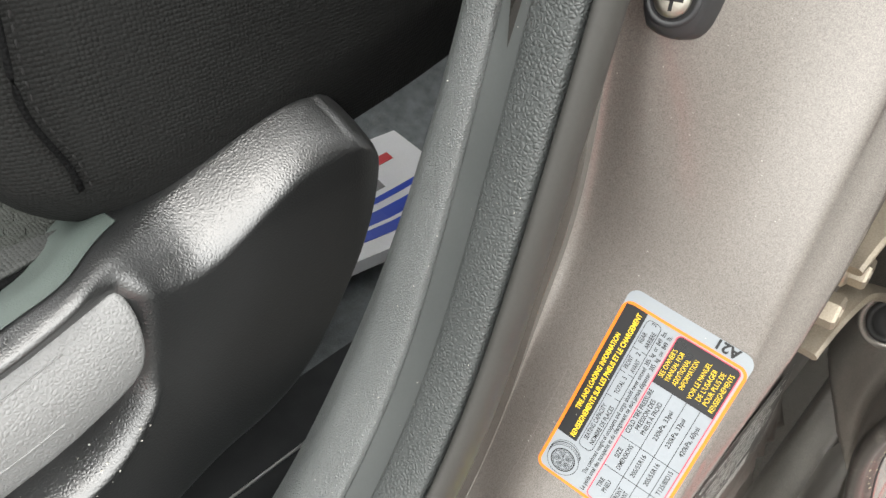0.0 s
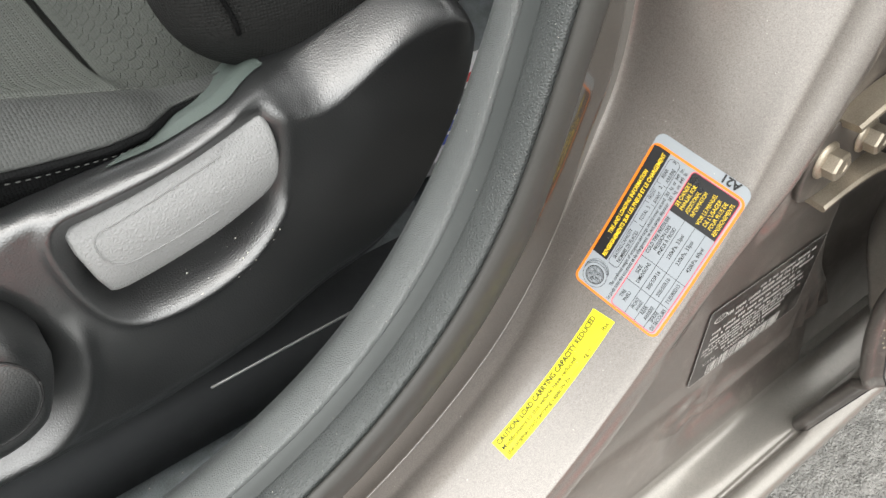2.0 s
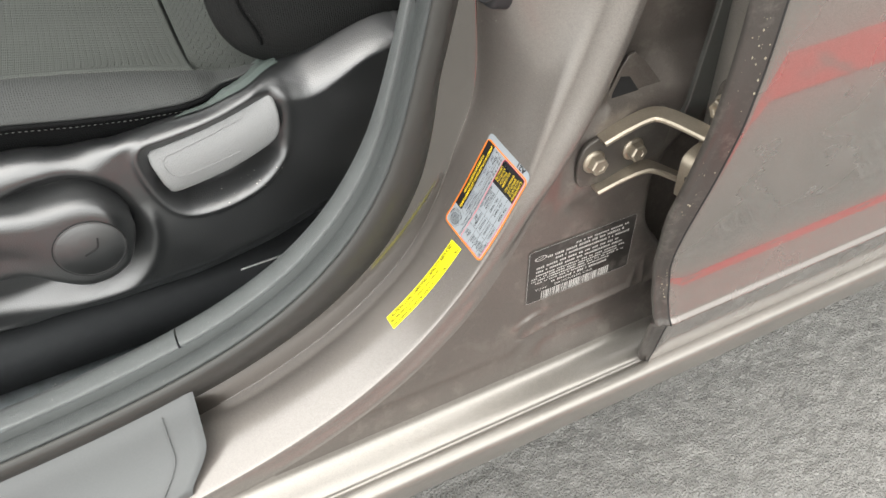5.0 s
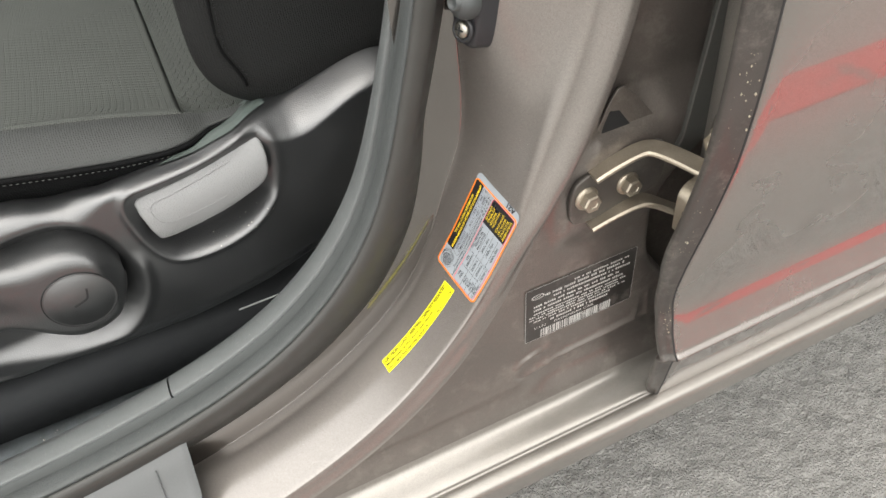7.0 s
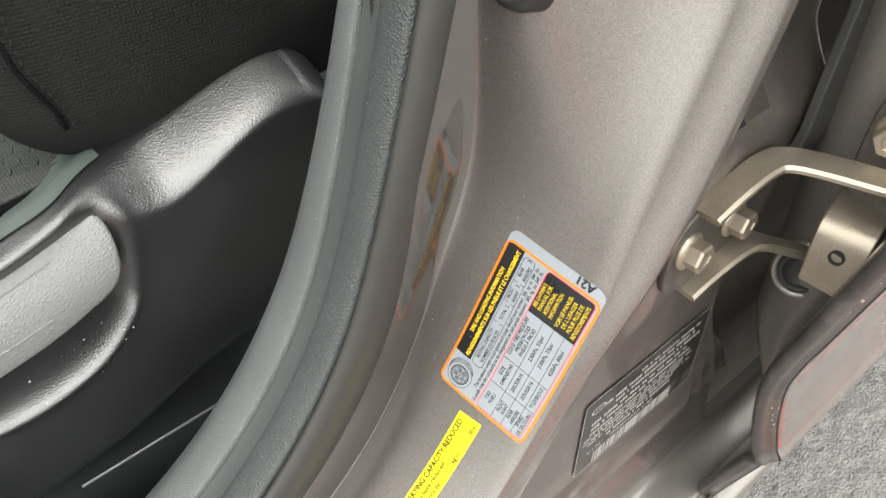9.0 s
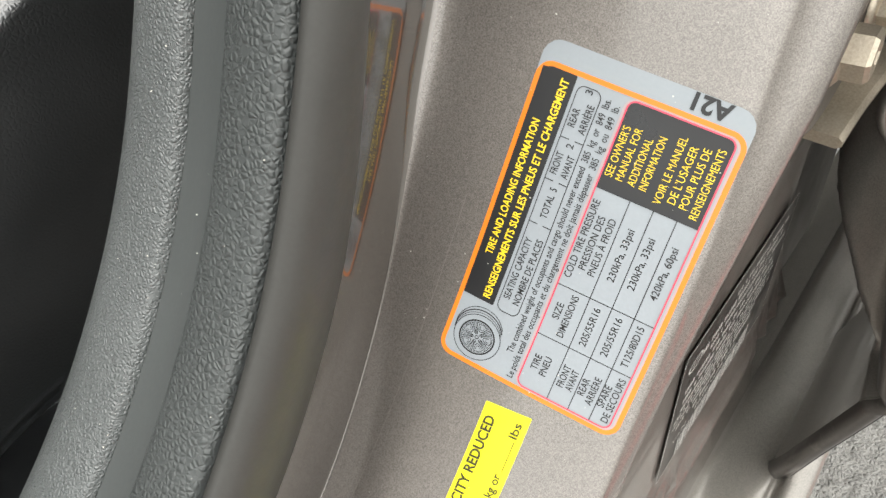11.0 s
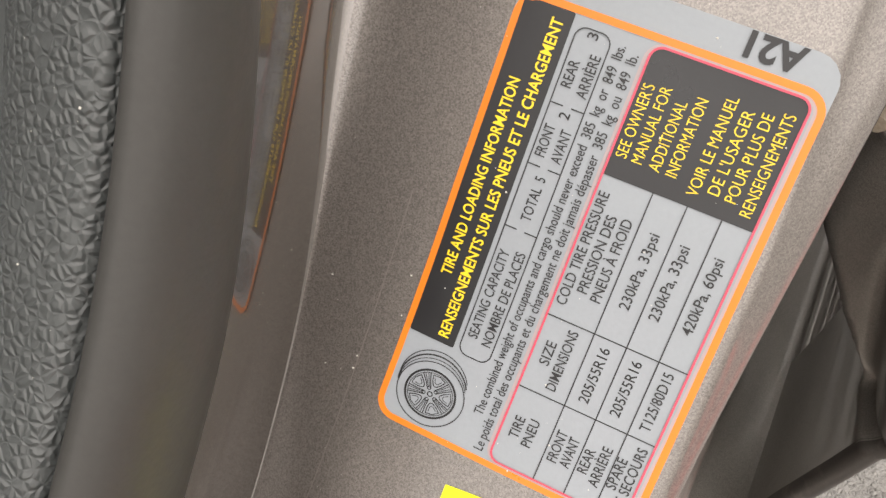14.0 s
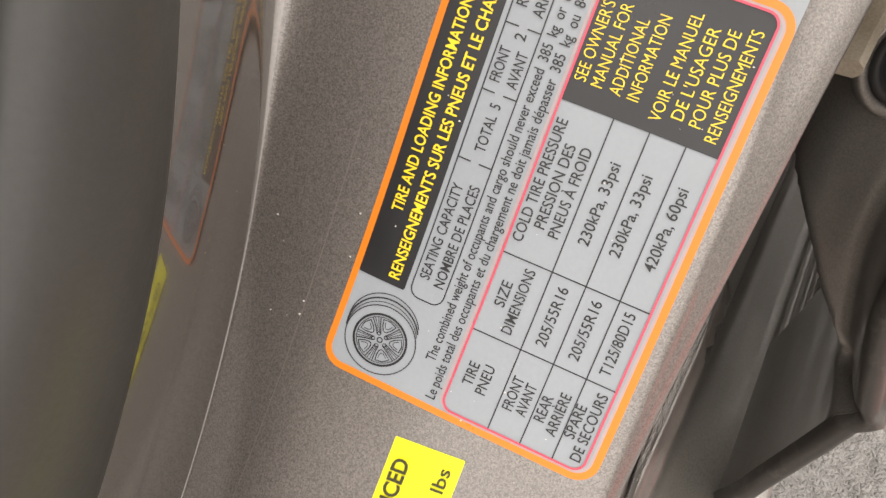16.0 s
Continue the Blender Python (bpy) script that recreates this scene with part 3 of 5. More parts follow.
line = [(x, lever_y(x, z) - 0.0001, z) for x, z in rounded([(-0.125, 0.5995), (-0.152, 0.5925), (-0.185, 0.5862), (-0.1972, 0.5845), (-0.1990, 0.578), (-0.1960, 0.5695), (-0.190, 0.5662), (-0.1828, 0.5655), (-0.1557, 0.569), (-0.135, 0.5735)], 3)]
part("inset_line", tube("inset_line", line, 0.00042, LEVER, 6), lever)

# height lever: a round hub with a paddle towards the front
xs = np.concatenate([np.linspace(-0.62, -0.345, 26), np.linspace(-0.34, -0.2385, 40)])
verts, vs = [], np.linspace(0, 1, 30)
for x in xs:
    hub = math.sqrt(max(1 - ((x + 0.282) / 0.0440) ** 2, 0.0)) if x > -0.282 else 1.0
    top = 0.5340 + 0.047 * hub + 0.012 * ramp(x, -0.30, -0.36)
    low = 0.5340 - 0.047 * hub + 0.032 * ramp(x, -0.285, -0.345)
    edge = ramp(-x, 0.2385, 0.256)
    for v in vs:
        z = low + (top - low) * v
        e = min(v, 1 - v) * (top - low)
        rr = 0.014
        y = 0.228 + (rr - math.sqrt(max(rr * rr - max(rr - e, 0) ** 2, 0))) + 0.014 * (1 - edge)
        y += 0.004 * ramp(x, -0.30, -0.35) * ramp(v, 0.7, 0.35)
        verts.append((x, y, z))
    verts = verts[:-30] + [(x, 0.268, low)] + verts[-30:] + [(x, 0.268, top)]
height_lever = part("height_lever", mesh("height_lever", verts, grid_faces(len(xs), 32, True), SHIELD), seat, "black plastic height lever with round hub")
part("cap", lathe("cap", [(0.0285, -0.004), (0.0285, -0.0006), (0.0278, 0.0), (0.0272, -0.0004), (0.0268, 0.0), (0.001, 0.0006)], SHIELD, (-0.2775, 0.2272, 0.5335), (0, -1, 0), 56), height_lever)
GROOVE = material("dark_groove", (0.008, 0.008, 0.008), 0.7)
part("cap_groove", tube("cap_groove", [(-0.2775 + 0.0288 * math.cos(k), 0.2276, 0.5335 + 0.0288 * math.sin(k)) for k in np.linspace(0, math.tau, 65)], 0.00055, GROOVE, 6), height_lever)
part("seat_symbol", strap("seat_symbol", [(-0.2685, 0.2264, 0.5435), (-0.2705, 0.2264, 0.5355), (-0.2725, 0.2264, 0.5325), (-0.2835, 0.2264, 0.5290)], 0.0016, 0.0006, (0, 0, 1), GROOVE, 0.0001), height_lever)

# cushion: a bolster with piping and a seam, tapering to a tail under the backrest
JOINT = -0.1435
BOLSTER = material("side_cloth", (0.055, 0.057, 0.055), 0.65, 0, 0.14, 30, 1500, 0.06, spec=0.3, weave=520)


def piping(x):
    return (float(np.interp(x, [-0.62, -0.17, -0.150, -0.130, -0.108, -0.086], [0.279, 0.279, 0.285, 0.300, 0.3045, 0.311])), float(np.interp(x, [-0.62, -0.40, -0.30, -0.252, -0.21, -0.165, -0.139, -0.12, -0.086], [0.668, 0.652, 0.638, 0.627, 0.619, 0.6135, 0.6105, 0.6095, 0.6085])))


def seam(x):
    return (float(np.interp(x, [-0.62, -0.16, -0.14, -0.128, -0.086], [0.322, 0.324, 0.325, 0.321, 0.315])), float(np.interp(x, [-0.62, -0.40, -0.283, -0.242, -0.20, -0.156, -0.13, -0.105, -0.086], [0.690, 0.668, 0.649, 0.640, 0.630, 0.6165, 0.609, 0.6085, 0.6085])))


def cushion_section(x):
    (py, pz), (sy, sz) = piping(x), seam(x)
    rise, tail = sz - 0.590, ramp(x, -0.158, -0.124)
    swell, w = 0.006 * (1 - tail), sy - py
    down = 0.030 * ramp(x, JOINT - 0.006, JOINT + 0.001)
    sec = [(py + 0.004, pz - 0.006), (py - 0.001, pz - 0.003), (py - 0.001, pz)]
    sec += [(py + 0.23 * w, pz + 0.4 * (sz - pz) + swell), (py + 0.60 * w, pz + 0.8 * (sz - pz) + swell), (sy - 0.10 * w, sz + 0.0012), (sy, sz - 0.0008), (sy + 0.005, sz + 0.001 - 0.3 * down)]
    sec += [(y, z - down) for y, z in ((sy + 0.03, 0.590 + rise * 0.75), (sy + 0.07, 0.590 + rise * 0.3), (sy + 0.14, 0.588 + rise * 0.1), (0.60, 0.588), (0.80, 0.592))]
    return rounded(sec, 2)


def cushion_top(x, y):
    """The height of the cushion's sitting face."""
    sec = cushion_section(x)[8:]
    return float(np.interp(y, [p[0] for p in sec], [p[1] for p in sec]))


xs = np.concatenate([np.linspace(-0.62, -0.165, 60), np.linspace(-0.162, -0.086, 50)])
rows = [[(x, y, z) for y, z in cushion_section(x)] for x in xs]
cols = len(rows[0])
split = 22
part("cushion", mesh("cushion", [v for r in rows for v in r[split:]], grid_faces(len(rows), cols - split, True), FABRIC), seat)
part("cushion_bolster", mesh("cushion_bolster", [v for r in rows for v in r[:split + 1]], grid_faces(len(rows), split + 1, True), BOLSTER), seat, "dark cloth cushion side")
ends = np.concatenate([np.linspace(-0.62, -0.17, 40), np.linspace(-0.165, -0.087, 40)])
part("cushion_piping", tube("cushion_piping", [(x, piping(x)[0] - 0.0012, piping(x)[1] - 0.005) for x in ends], 0.0024, FABRIC_DARK), seat)
part("cushion_skirt", mesh("cushion_skirt", [(x, y, z) for x in ends for y, z in ((piping(x)[0] + 0.0005, piping(x)[1] - 0.006), (piping(x)[0] + 0.001, piping(x)[1] - 0.015), (piping(x)[0] + 0.006, piping(x)[1] - 0.030), (0.318, 0.57))], grid_faces(len(ends), 4, True), FABRIC_DARK), seat)
part("seam_stitching", stitches("seam_stitching", [(x, seam(x)[0] - 0.003, seam(x)[1] + 0.0013) for x in np.linspace(-0.60, -0.135, 90)], THREAD, 0.0042, 0.0026, 0.00032), seat, "pale thread")
part("piping_stitching", stitches("piping_stitching", [(x, piping(x)[0] - 0.0008, piping(x)[1] - 0.0095) for x in np.linspace(-0.60, -0.095, 90)], THREAD, 0.0046, 0.0026, 0.00038), seat, "pale thread")

# backrest: side bolster and centre panel with a honeycomb weave
rows = []
for z in np.concatenate([np.linspace(0.598, 0.68, 18), np.linspace(0.69, 1.10, 22)]):
    back = 0.10 * max(z - 0.70, 0)
    nose = -0.1245 + back + 0.052 * (1 - math.sqrt(max(1 - min(max((0.676 - z) / 0.066, 0), 1) ** 2, 0)))
    low = ramp(z, 0.598, 0.650)
    side = 0.277 + 0.012 * (1 - low)
    rows.append([(x, y, z + 0.10 * max(x + 0.09, 0)) for x, y in rounded([(0.16 + back, side + 0.012), (0.10 + back, side + 0.004), (0.0 + back, side), (nose + 0.045, side + 0.001), (nose + 0.012, side + 0.010), (nose, side + 0.030), (nose + 0.004, side + 0.055), (nose + 0.012, side + 0.085), (nose + 0.020, side + 0.115), (0.02 + back, side + 0.12)], 3)])
cols = len(rows[0])
part("side_bolster", mesh("side_bolster", [v for r in rows for v in r], grid_faces(len(rows), cols, True), BACK_CLOTH), seat, "black cloth backrest bolster")
path = []
for z in np.linspace(0.645, 1.0, 60):
    back = 0.10 * max(z - 0.70, 0)
    path.append((-0.1015 + back + 0.012 * ramp(z, 0.69, 0.645), 0.2775 + 0.003 * ramp(z, 0.68, 0.645), z))
part("bolster_seam", tube("bolster_seam", path, 0.0014, FABRIC_DARK), seat)
part("bolster_stitching", stitches("bolster_stitching", [(x + 0.004, y - 0.0008, z) for x, y, z in path], THREAD_DARK, 0.0050, 0.0030, 0.0005), seat)


def back_panel(a, b):
    """The backrest's lower front, rolled back under the bolster: a across the seat, b up along it."""
    x, y = JOINT + 0.75 * b, 0.318 + a
    return (x, y, 0.5985 + (0.55 * b + 1.6 * b * b) * ramp(y, 0.325, 0.46))


def honeycomb(where, width, height, pitch, wall, up):
    """Low six-sided pads side by side: verts and faces."""
    verts, faces = [], []
    for i in range(int(width / pitch / 0.93)):
        for j in range(int(height / pitch / 0.82)):
            a, b = (i + 0.5 * (j % 2) + 0.5) * pitch * 0.93, (j + 0.5) * pitch * 0.82
            base = len(verts)
            for r, rise in ((0.5 - wall, 0.0), (0.46 - wall, up)):
                for k in range(6):
                    q = where(a + r * pitch * math.sin(k * math.pi / 3), b + r * pitch * math.cos(k * math.pi / 3))
                    verts.append((q[0], q[1], q[2] + rise))
            faces += [tuple(base + n for n in f) for f in grid_faces(2, 6, loop=True)] + [tuple(range(base + 6, base + 12))]
    return verts, faces


part("centre_panel", mesh("centre_panel", [back_panel(a, b) for b in np.linspace(-0.004, 0.35, 40) for a in np.linspace(0, 0.42, 24)], grid_faces(40, 24, True), FABRIC_LIGHT), seat)
part("honeycomb", mesh("honeycomb", *honeycomb(back_panel, 0.40, 0.22, 0.0120, 0.028, 0.0006), FABRIC_BACK, False), seat)


def sitting_face(a, b):
    x, y = JOINT - 0.012 - b, 0.337 + a
    return (x, y, cushion_top(x, y) - 0.0001)


part("cushion_weave", mesh("cushion_weave", *honeycomb(sitting_face, 0.30, 0.36, 0.0072, 0.04, 0.0004), FABRIC, False), seat)

# ---------------------------------------------------------------- seat rail, floor and dim interior
BRIGHT = material("worn_bright_steel", (0.50, 0.50, 0.49), 0.4, 0.6, 0.1, 60, 900, 0.0)
rail = thing("seat_rail", "steel seat rail with a bright worn edge above the carpet", "seat rail")
part("channel", plate("channel", [(0.283, 0.345), (0.330, 0.345), (0.330, 0.402), (0.283, 0.402)], 0.72, DARK, "x", 0.002, -0.62), rail)
part("edge", plate("edge", [(0.2820, 0.4002), (0.2835, 0.4002), (0.2835, 0.4020), (0.2820, 0.4020)], 0.22, BRIGHT, "x", 0.0004, -0.165), rail)
xs, ys = np.linspace(-1.2, 1.1, 60), np.linspace(0.19, 1.5, 40)
verts = [(x, y, 0.315 + 0.09 * ramp(y, 0.235, 0.19) + 0.006 * noise.noise((x * 9, y * 9, 0)) + 0.16 * math.exp(-((y - 0.85) / 0.12) ** 2)) for x in xs for y in ys]
carpet = new("carpet", mesh("carpet", verts, grid_faces(60, 40, True), CARPET))
tagged(carpet, "dark worn car carpet with dust and crumbs", "carpet", kind="structure")
# plain boxes, mostly unseen, added to block light and keep the cabin dark
lining = thing("cabin_shade_boxes", "plain dark boxes added to shade the cabin: roof, sides, dashboard, rear bench", "car interior", kind="structure")
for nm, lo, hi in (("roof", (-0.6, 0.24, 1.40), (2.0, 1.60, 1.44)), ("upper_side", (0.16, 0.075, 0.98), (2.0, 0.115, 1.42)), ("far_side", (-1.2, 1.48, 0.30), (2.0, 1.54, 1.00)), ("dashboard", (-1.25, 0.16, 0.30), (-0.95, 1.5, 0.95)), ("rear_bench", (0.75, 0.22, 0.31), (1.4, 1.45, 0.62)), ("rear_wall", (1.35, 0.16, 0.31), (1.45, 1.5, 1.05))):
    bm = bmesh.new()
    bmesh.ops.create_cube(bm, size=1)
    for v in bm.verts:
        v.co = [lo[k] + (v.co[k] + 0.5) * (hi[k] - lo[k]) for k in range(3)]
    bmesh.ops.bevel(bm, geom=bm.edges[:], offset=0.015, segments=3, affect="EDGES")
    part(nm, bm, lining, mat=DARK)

rnd = random.Random(4)
crumbs = []
for i in range(90):
    x, y = rnd.uniform(-0.40, -0.05), rnd.uniform(0.235, 0.30)
    r = 0.0006 + 0.0018 * rnd.random() ** 3
    crumbs.append((x, y, 0.315 + 0.09 * ramp(y, 0.235, 0.19) + 0.006 * noise.noise((x * 9, y * 9, 0)) + 0.001, r))
for i in range(34):
    x, z = rnd.uniform(-0.185, -0.098), 0.536 + rnd.gauss(0, 0.007)
    crumbs.append((x, shield_depth(x, z) - 0.0004, z, 0.0003 + 0.0007 * rnd.random() ** 3))
CRUMB = material("pale_crumbs", (0.55, 0.53, 0.48), 0.8)
verts, faces = [], []
for x, y, z, r in crumbs:
    base = len(verts)
    verts += [(x + r * rnd.uniform(0.6, 1.2) * c, y + r * rnd.uniform(0.6, 1.2) * d, z + r * e) for c, d, e in ((1, 0, 0), (-1, 0, 0), (0, 1, 0), (0, -1, 0), (0, 0, 1), (0, 0, -1))]
    faces += [tuple(base + k for k in f) for f in ((0, 2, 4), (2, 1, 4), (1, 3, 4), (3, 0, 4), (2, 0, 5), (1, 2, 5), (3, 1, 5), (0, 3, 5))]
tagged(new("crumbs", mesh("crumbs", verts, faces, CRUMB, False)), "pale crumbs and grit scattered on the carpet", "crumbs", kind="stuff")

# a printed packet on the rear floor
WHITE, BLUE, RED = (material(n, c, 0.35, 0, 0.05, 30, 600, 0.01) for n, c in (("white_print", (0.75, 0.76, 0.78)), ("blue_print", (0.02, 0.06, 0.42)), ("red_print", (0.55, 0.04, 0.05))))
packet = thing("packet", "white and blue printed packet lying on the rear floor", "packet")
CORNER = (Vector((0.100, 0.450, 0.352)), Vector((0.110, -0.014, 0.004)), Vector((0.030, 0.160, 0.006)))


def on_packet(a, b, lift):
    return CORNER[0] + CORNER[1] * a + CORNER[2] * b + Vector((0, 0, lift + 0.004 * math.sin(3 * a + 2 * b)))


def sheet_piece(nm, a0, a1, b0, b1, low, high, mat, parent, label=""):
    """A slightly buckled leaf with thickness."""
    n = 9
    top = [on_packet(a, b, high) for a in np.linspace(a0, a1, n) for b in np.linspace(b0, b1, n)]
    under = [on_packet(a, b, low) for a in np.linspace(a0, a1, n) for b in np.linspace(b0, b1, n)]
    rim = [i for i in range(n)] + [i * n + n - 1 for i in range(1, n)] + [n * n - 1 - i for i in range(1, n)] + [i * n for i in range(n - 2, 0, -1)]
    faces = grid_faces(n, n) + [tuple(k + n * n for k in f[::-1]) for f in grid_faces(n, n)]
    faces += [(p, q, q + n * n, p + n * n) for p, q in zip(rim, rim[1:] + rim[:1])]
    return part(nm, mesh(nm, top + under, faces, mat, False), parent, label)


pack = sheet_piece("pack", 0, 2.2, 0, 1.0, -0.014, 0.0, WHITE, packet)
for nm, b0, b1, a0, a1, mat in (("blue_band", 0.13, 0.36, 0.0, 2.2, BLUE), ("blue_line", 0.42, 0.47, 0.0, 2.2, BLUE), ("grey_mark", 0.52, 0.66, 1.1, 1.6, LEVER), ("red_mark", 0.72, 0.80, 1.0, 1.9, RED), ("white_line", 0.22, 0.25, 0.0, 2.2, WHITE)):
    sheet_piece(nm, a0, a1, b0, b1, 0.0002, 0.0006 if mat is not WHITE else 0.0008, mat, pack)

# ---------------------------------------------------------------- rear door, continued
RUBBER = material("black_rubber", (0.022, 0.022, 0.022), 0.55)
# the door's paint with dust, its base darkened because the folded edge is shaded
HEM = material("dusty_shaded_edge", (0.060, 0.054, 0.049), 0.40, 0.3, 0.2, 40, 1500, 0.0, coat=0.2, dirt=0.3, gloss=1.5)
rows, bands = [], []
for z in zs:
    x0, y0 = skin_front(z), skin_depth(z)
    deep = ramp(z, 0.40, 0.47)
    w = 0.0125 + 0.008 * ramp(z, 0.53, 0.60) - 0.006 * ramp(z, 0.385, 0.352)
    bands.append([(x, y, z) for x, y in rounded([(x0 + 0.0005, y0 + 0.0020), (x0 - 0.0010, y0 + 0.0006), (x0 - 0.0035, y0 + 0.0016), (x0 - 0.5 * w, y0 + 0.0040), (x0 - w + 0.0015, y0 + 0.0046), (x0 - w, y0 + 0.0080), (x0 - w + 0.002, y0 + 0.0115), (x0 - w + 0.007, y0 + 0.0130)], 2)])
    ya = y0 + 0.0165
    yb = max(ya + 0.004, -0.004)
    yc = max(yb + 0.004, 0.012)
    yd = max(yc + 0.004, 0.028)
    line = rounded([(x0 - w + 0.006, y0 + 0.0128), (x0 - w + 0.014, y0 + 0.0142), (x0 + 0.012, y0 + 0.0150), (0.1725, ya), (0.1755, yb), (0.1765, yc), (0.180, yd), (0.185, max(yd + 0.004, 0.040)), (0.198, 0.050), (0.235, 0.056)], 3)
    # the panel's foot rolls back under the door
    limit = float(np.interp(z, [0.345, 0.44, 0.459, 0.471, 0.493, 0.52, 0.55], [y0 + 0.0148, min(y0 + 0.0148, 0.006), 0.012, 0.021, 0.034, 0.052, 0.07]))
    rows.append([(x + 1.5 * max(y - limit, 0.0), min(y, limit), z) for x, y in line])
part("inner_frame", mesh("inner_frame", [v for r in rows for v in r], grid_faces(len(zs), len(rows[0])), PAINT_SILL), door)
hem = part("hem_band", mesh("hem_band", [v for r in bands for v in r], grid_faces(len(zs), len(bands[0]), True), HEM), door, "dusty door edge with chips, paint darkened for shade")
part("hem_seal", tube("hem_seal", [(skin_front(z) - 0.0008, skin_depth(z) + 0.0009, z) for z in np.linspace(0.352, 1.05, 110)], 0.0009, RUBBER, 6), hem, "thin black sealing bead")
rnd = random.Random(12)
verts, faces = [], []
for i in range(70):
    z = rnd.choice((0.745, 0.70, 0.645, 0.60, 0.50)) + rnd.gauss(0, 0.012)
    k = int(np.argmin(np.abs(zs - z)))
    x, y, _ = bands[k][rnd.randint(8, 17)]
    r = 0.0002 + 0.0007 * rnd.random() ** 2.5
    base = len(verts)
    verts += [(x + r * a - 0.0002, y + r * b - 0.0002, z + r * c * 1.5) for a, b, c in ((0.7, -0.7, 0), (-0.7, 0.7, 0), (0, 0, 1), (0, 0, -1), (-0.25, -0.25, 0))]
    faces += [tuple(base + k for k in f) for f in ((0, 2, 4), (2, 1, 4), (1, 3, 4), (3, 0, 4))]
CHIP = material("pale_chips", (0.30, 0.27, 0.20), 0.7)
part("paint_chips", mesh("paint_chips", verts, faces, CHIP, False), hem)
gap = thing("pillar_seal", "black rubber seal in the gap beside the pillar", "seal")
STRIP = material("black_strip", (0.045, 0.046, 0.042), 0.45, 0, 0.15, 40, 900, 0.0, dirt=0.08)


def strip_x(z):
    return 0.1775 + 0.125 * (z - 0.63) * ramp(z, 0.45, 0.60)


part("strip", strap("strip", [(strip_x(z), 0.0440 + 0.02 * ramp(z, 0.63, 0.60), z) for z in np.linspace(0.600, 1.05, 16)], 0.0185, 0.005, (1, -0.1, 0), STRIP), gap)
part("bright_edge", tube("bright_edge", [(strip_x(z) + 0.0088, 0.0412, z) for z in np.linspace(0.632, 1.05, 30)], 0.0009, LIP, 6), gap)
part("rear_jamb", strap("rear_jamb", [(0.310, 0.0850, z) for z in np.linspace(0.30, 1.05, 6)], 0.320, 0.003, (1, 0, 0), PAINT_SHADED_DUSTY), body)

grommet = part("grommet", lathe("grommet", [(0.0135, -0.004), (0.0135, 0.0008), (0.0122, 0.0022), (0.0106, 0.0020), (0.0098, 0.0006), (0.0090, -0.0012), (0.0050, -0.0018), (0.0003, -0.0014)], RUBBER, (0.1778, 0.0245, 0.5610), (-0.95, -0.28, 0.10), 36, (0.85, 1.0)), door, "round black rubber plug")
part("grommet_rim", lathe("grommet_rim", [(0.0185, -0.003), (0.0178, 0.0002), (0.0160, 0.0014), (0.0140, 0.0006), (0.0132, -0.003)], PAINT_SILL, (0.1778, 0.0245, 0.5610), (-0.95, -0.28, 0.10), 36, (0.85, 1.0)), grommet)

# ---------------------------------------------------------------- hinge of the rear door
BRACKET = material("painted_bracket", (0.095, 0.086, 0.077), 0.45, 0.5, 0.12, 40, 1500, 0.02, dirt=0.3)
hinge = part("hinge", plate("hinge", closed_round([(0.078, 0.598), (0.086, 0.588), (0.148, 0.596), (0.160, 0.606), (0.160, 0.640), (0.140, 0.643), (0.092, 0.634), (0.080, 0.626)], 2), 0.004, BRACKET, "y", 0.001, 0.0462), door, "zinc-plated steel door hinge")
part("upper_arm", strap("upper_arm", [(0.0950, 0.0440, 0.6335), (0.112, 0.0430, 0.6400), (0.130, 0.0410, 0.6455), (0.139, 0.0370, 0.6470), (0.146, 0.0180, 0.6480), (0.151, -0.0040, 0.6490), (0.156, -0.0200, 0.6490)], 0.0160, 0.0044, (0.45, 0.9, 0.0), STEEL, 0.0014), hinge)
part("lower_arm", strap("lower_arm", [(0.0950, 0.0460, 0.5865), (0.112, 0.0450, 0.5915), (0.132, 0.0425, 0.5965), (0.142, 0.0395, 0.5955), (0.155, 0.0315, 0.5885), (0.172, 0.0205, 0.5795)], 0.0160, 0.0044, (0, 1, 0.0), STEEL, 0.0014), hinge)
part("door_leaf", strap("door_leaf", [(0.1490, 0.0035, 0.5840), (0.1490, 0.0035, 0.6060), (0.1515, 0.0040, 0.6165), (0.1620, 0.0060, 0.6205), (0.1840, 0.0100, 0.6190)], 0.0250, 0.0042, (0, 1, 0.2), STEEL), hinge)
part("pivot_pin", lathe("pivot_pin", [(0.0001, 0), (0.0045, 0.0), (0.0052, 0.0006), (0.0052, 0.0014), (0.0046, 0.002), (0.001, 0.0021)], STEEL, (0.1490, -0.0085, 0.6510), (0.05, 0, 1), 24), hinge)
# near-black colour that stands in for the shade inside holes and slots
HOLE_SHADE = material("hole_shade", (0.01, 0.01, 0.01), 0.9)
part("pin_hole", lathe("pin_hole", [(0.0036, -0.002), (0.0036, 0.0003), (0.003, 0.0005), (0.0027, -0.0015), (0.0005, -0.0015)], HOLE_SHADE, (0.1459, 0.0028, 0.6055), (-1, 0, 0), 24), hinge)


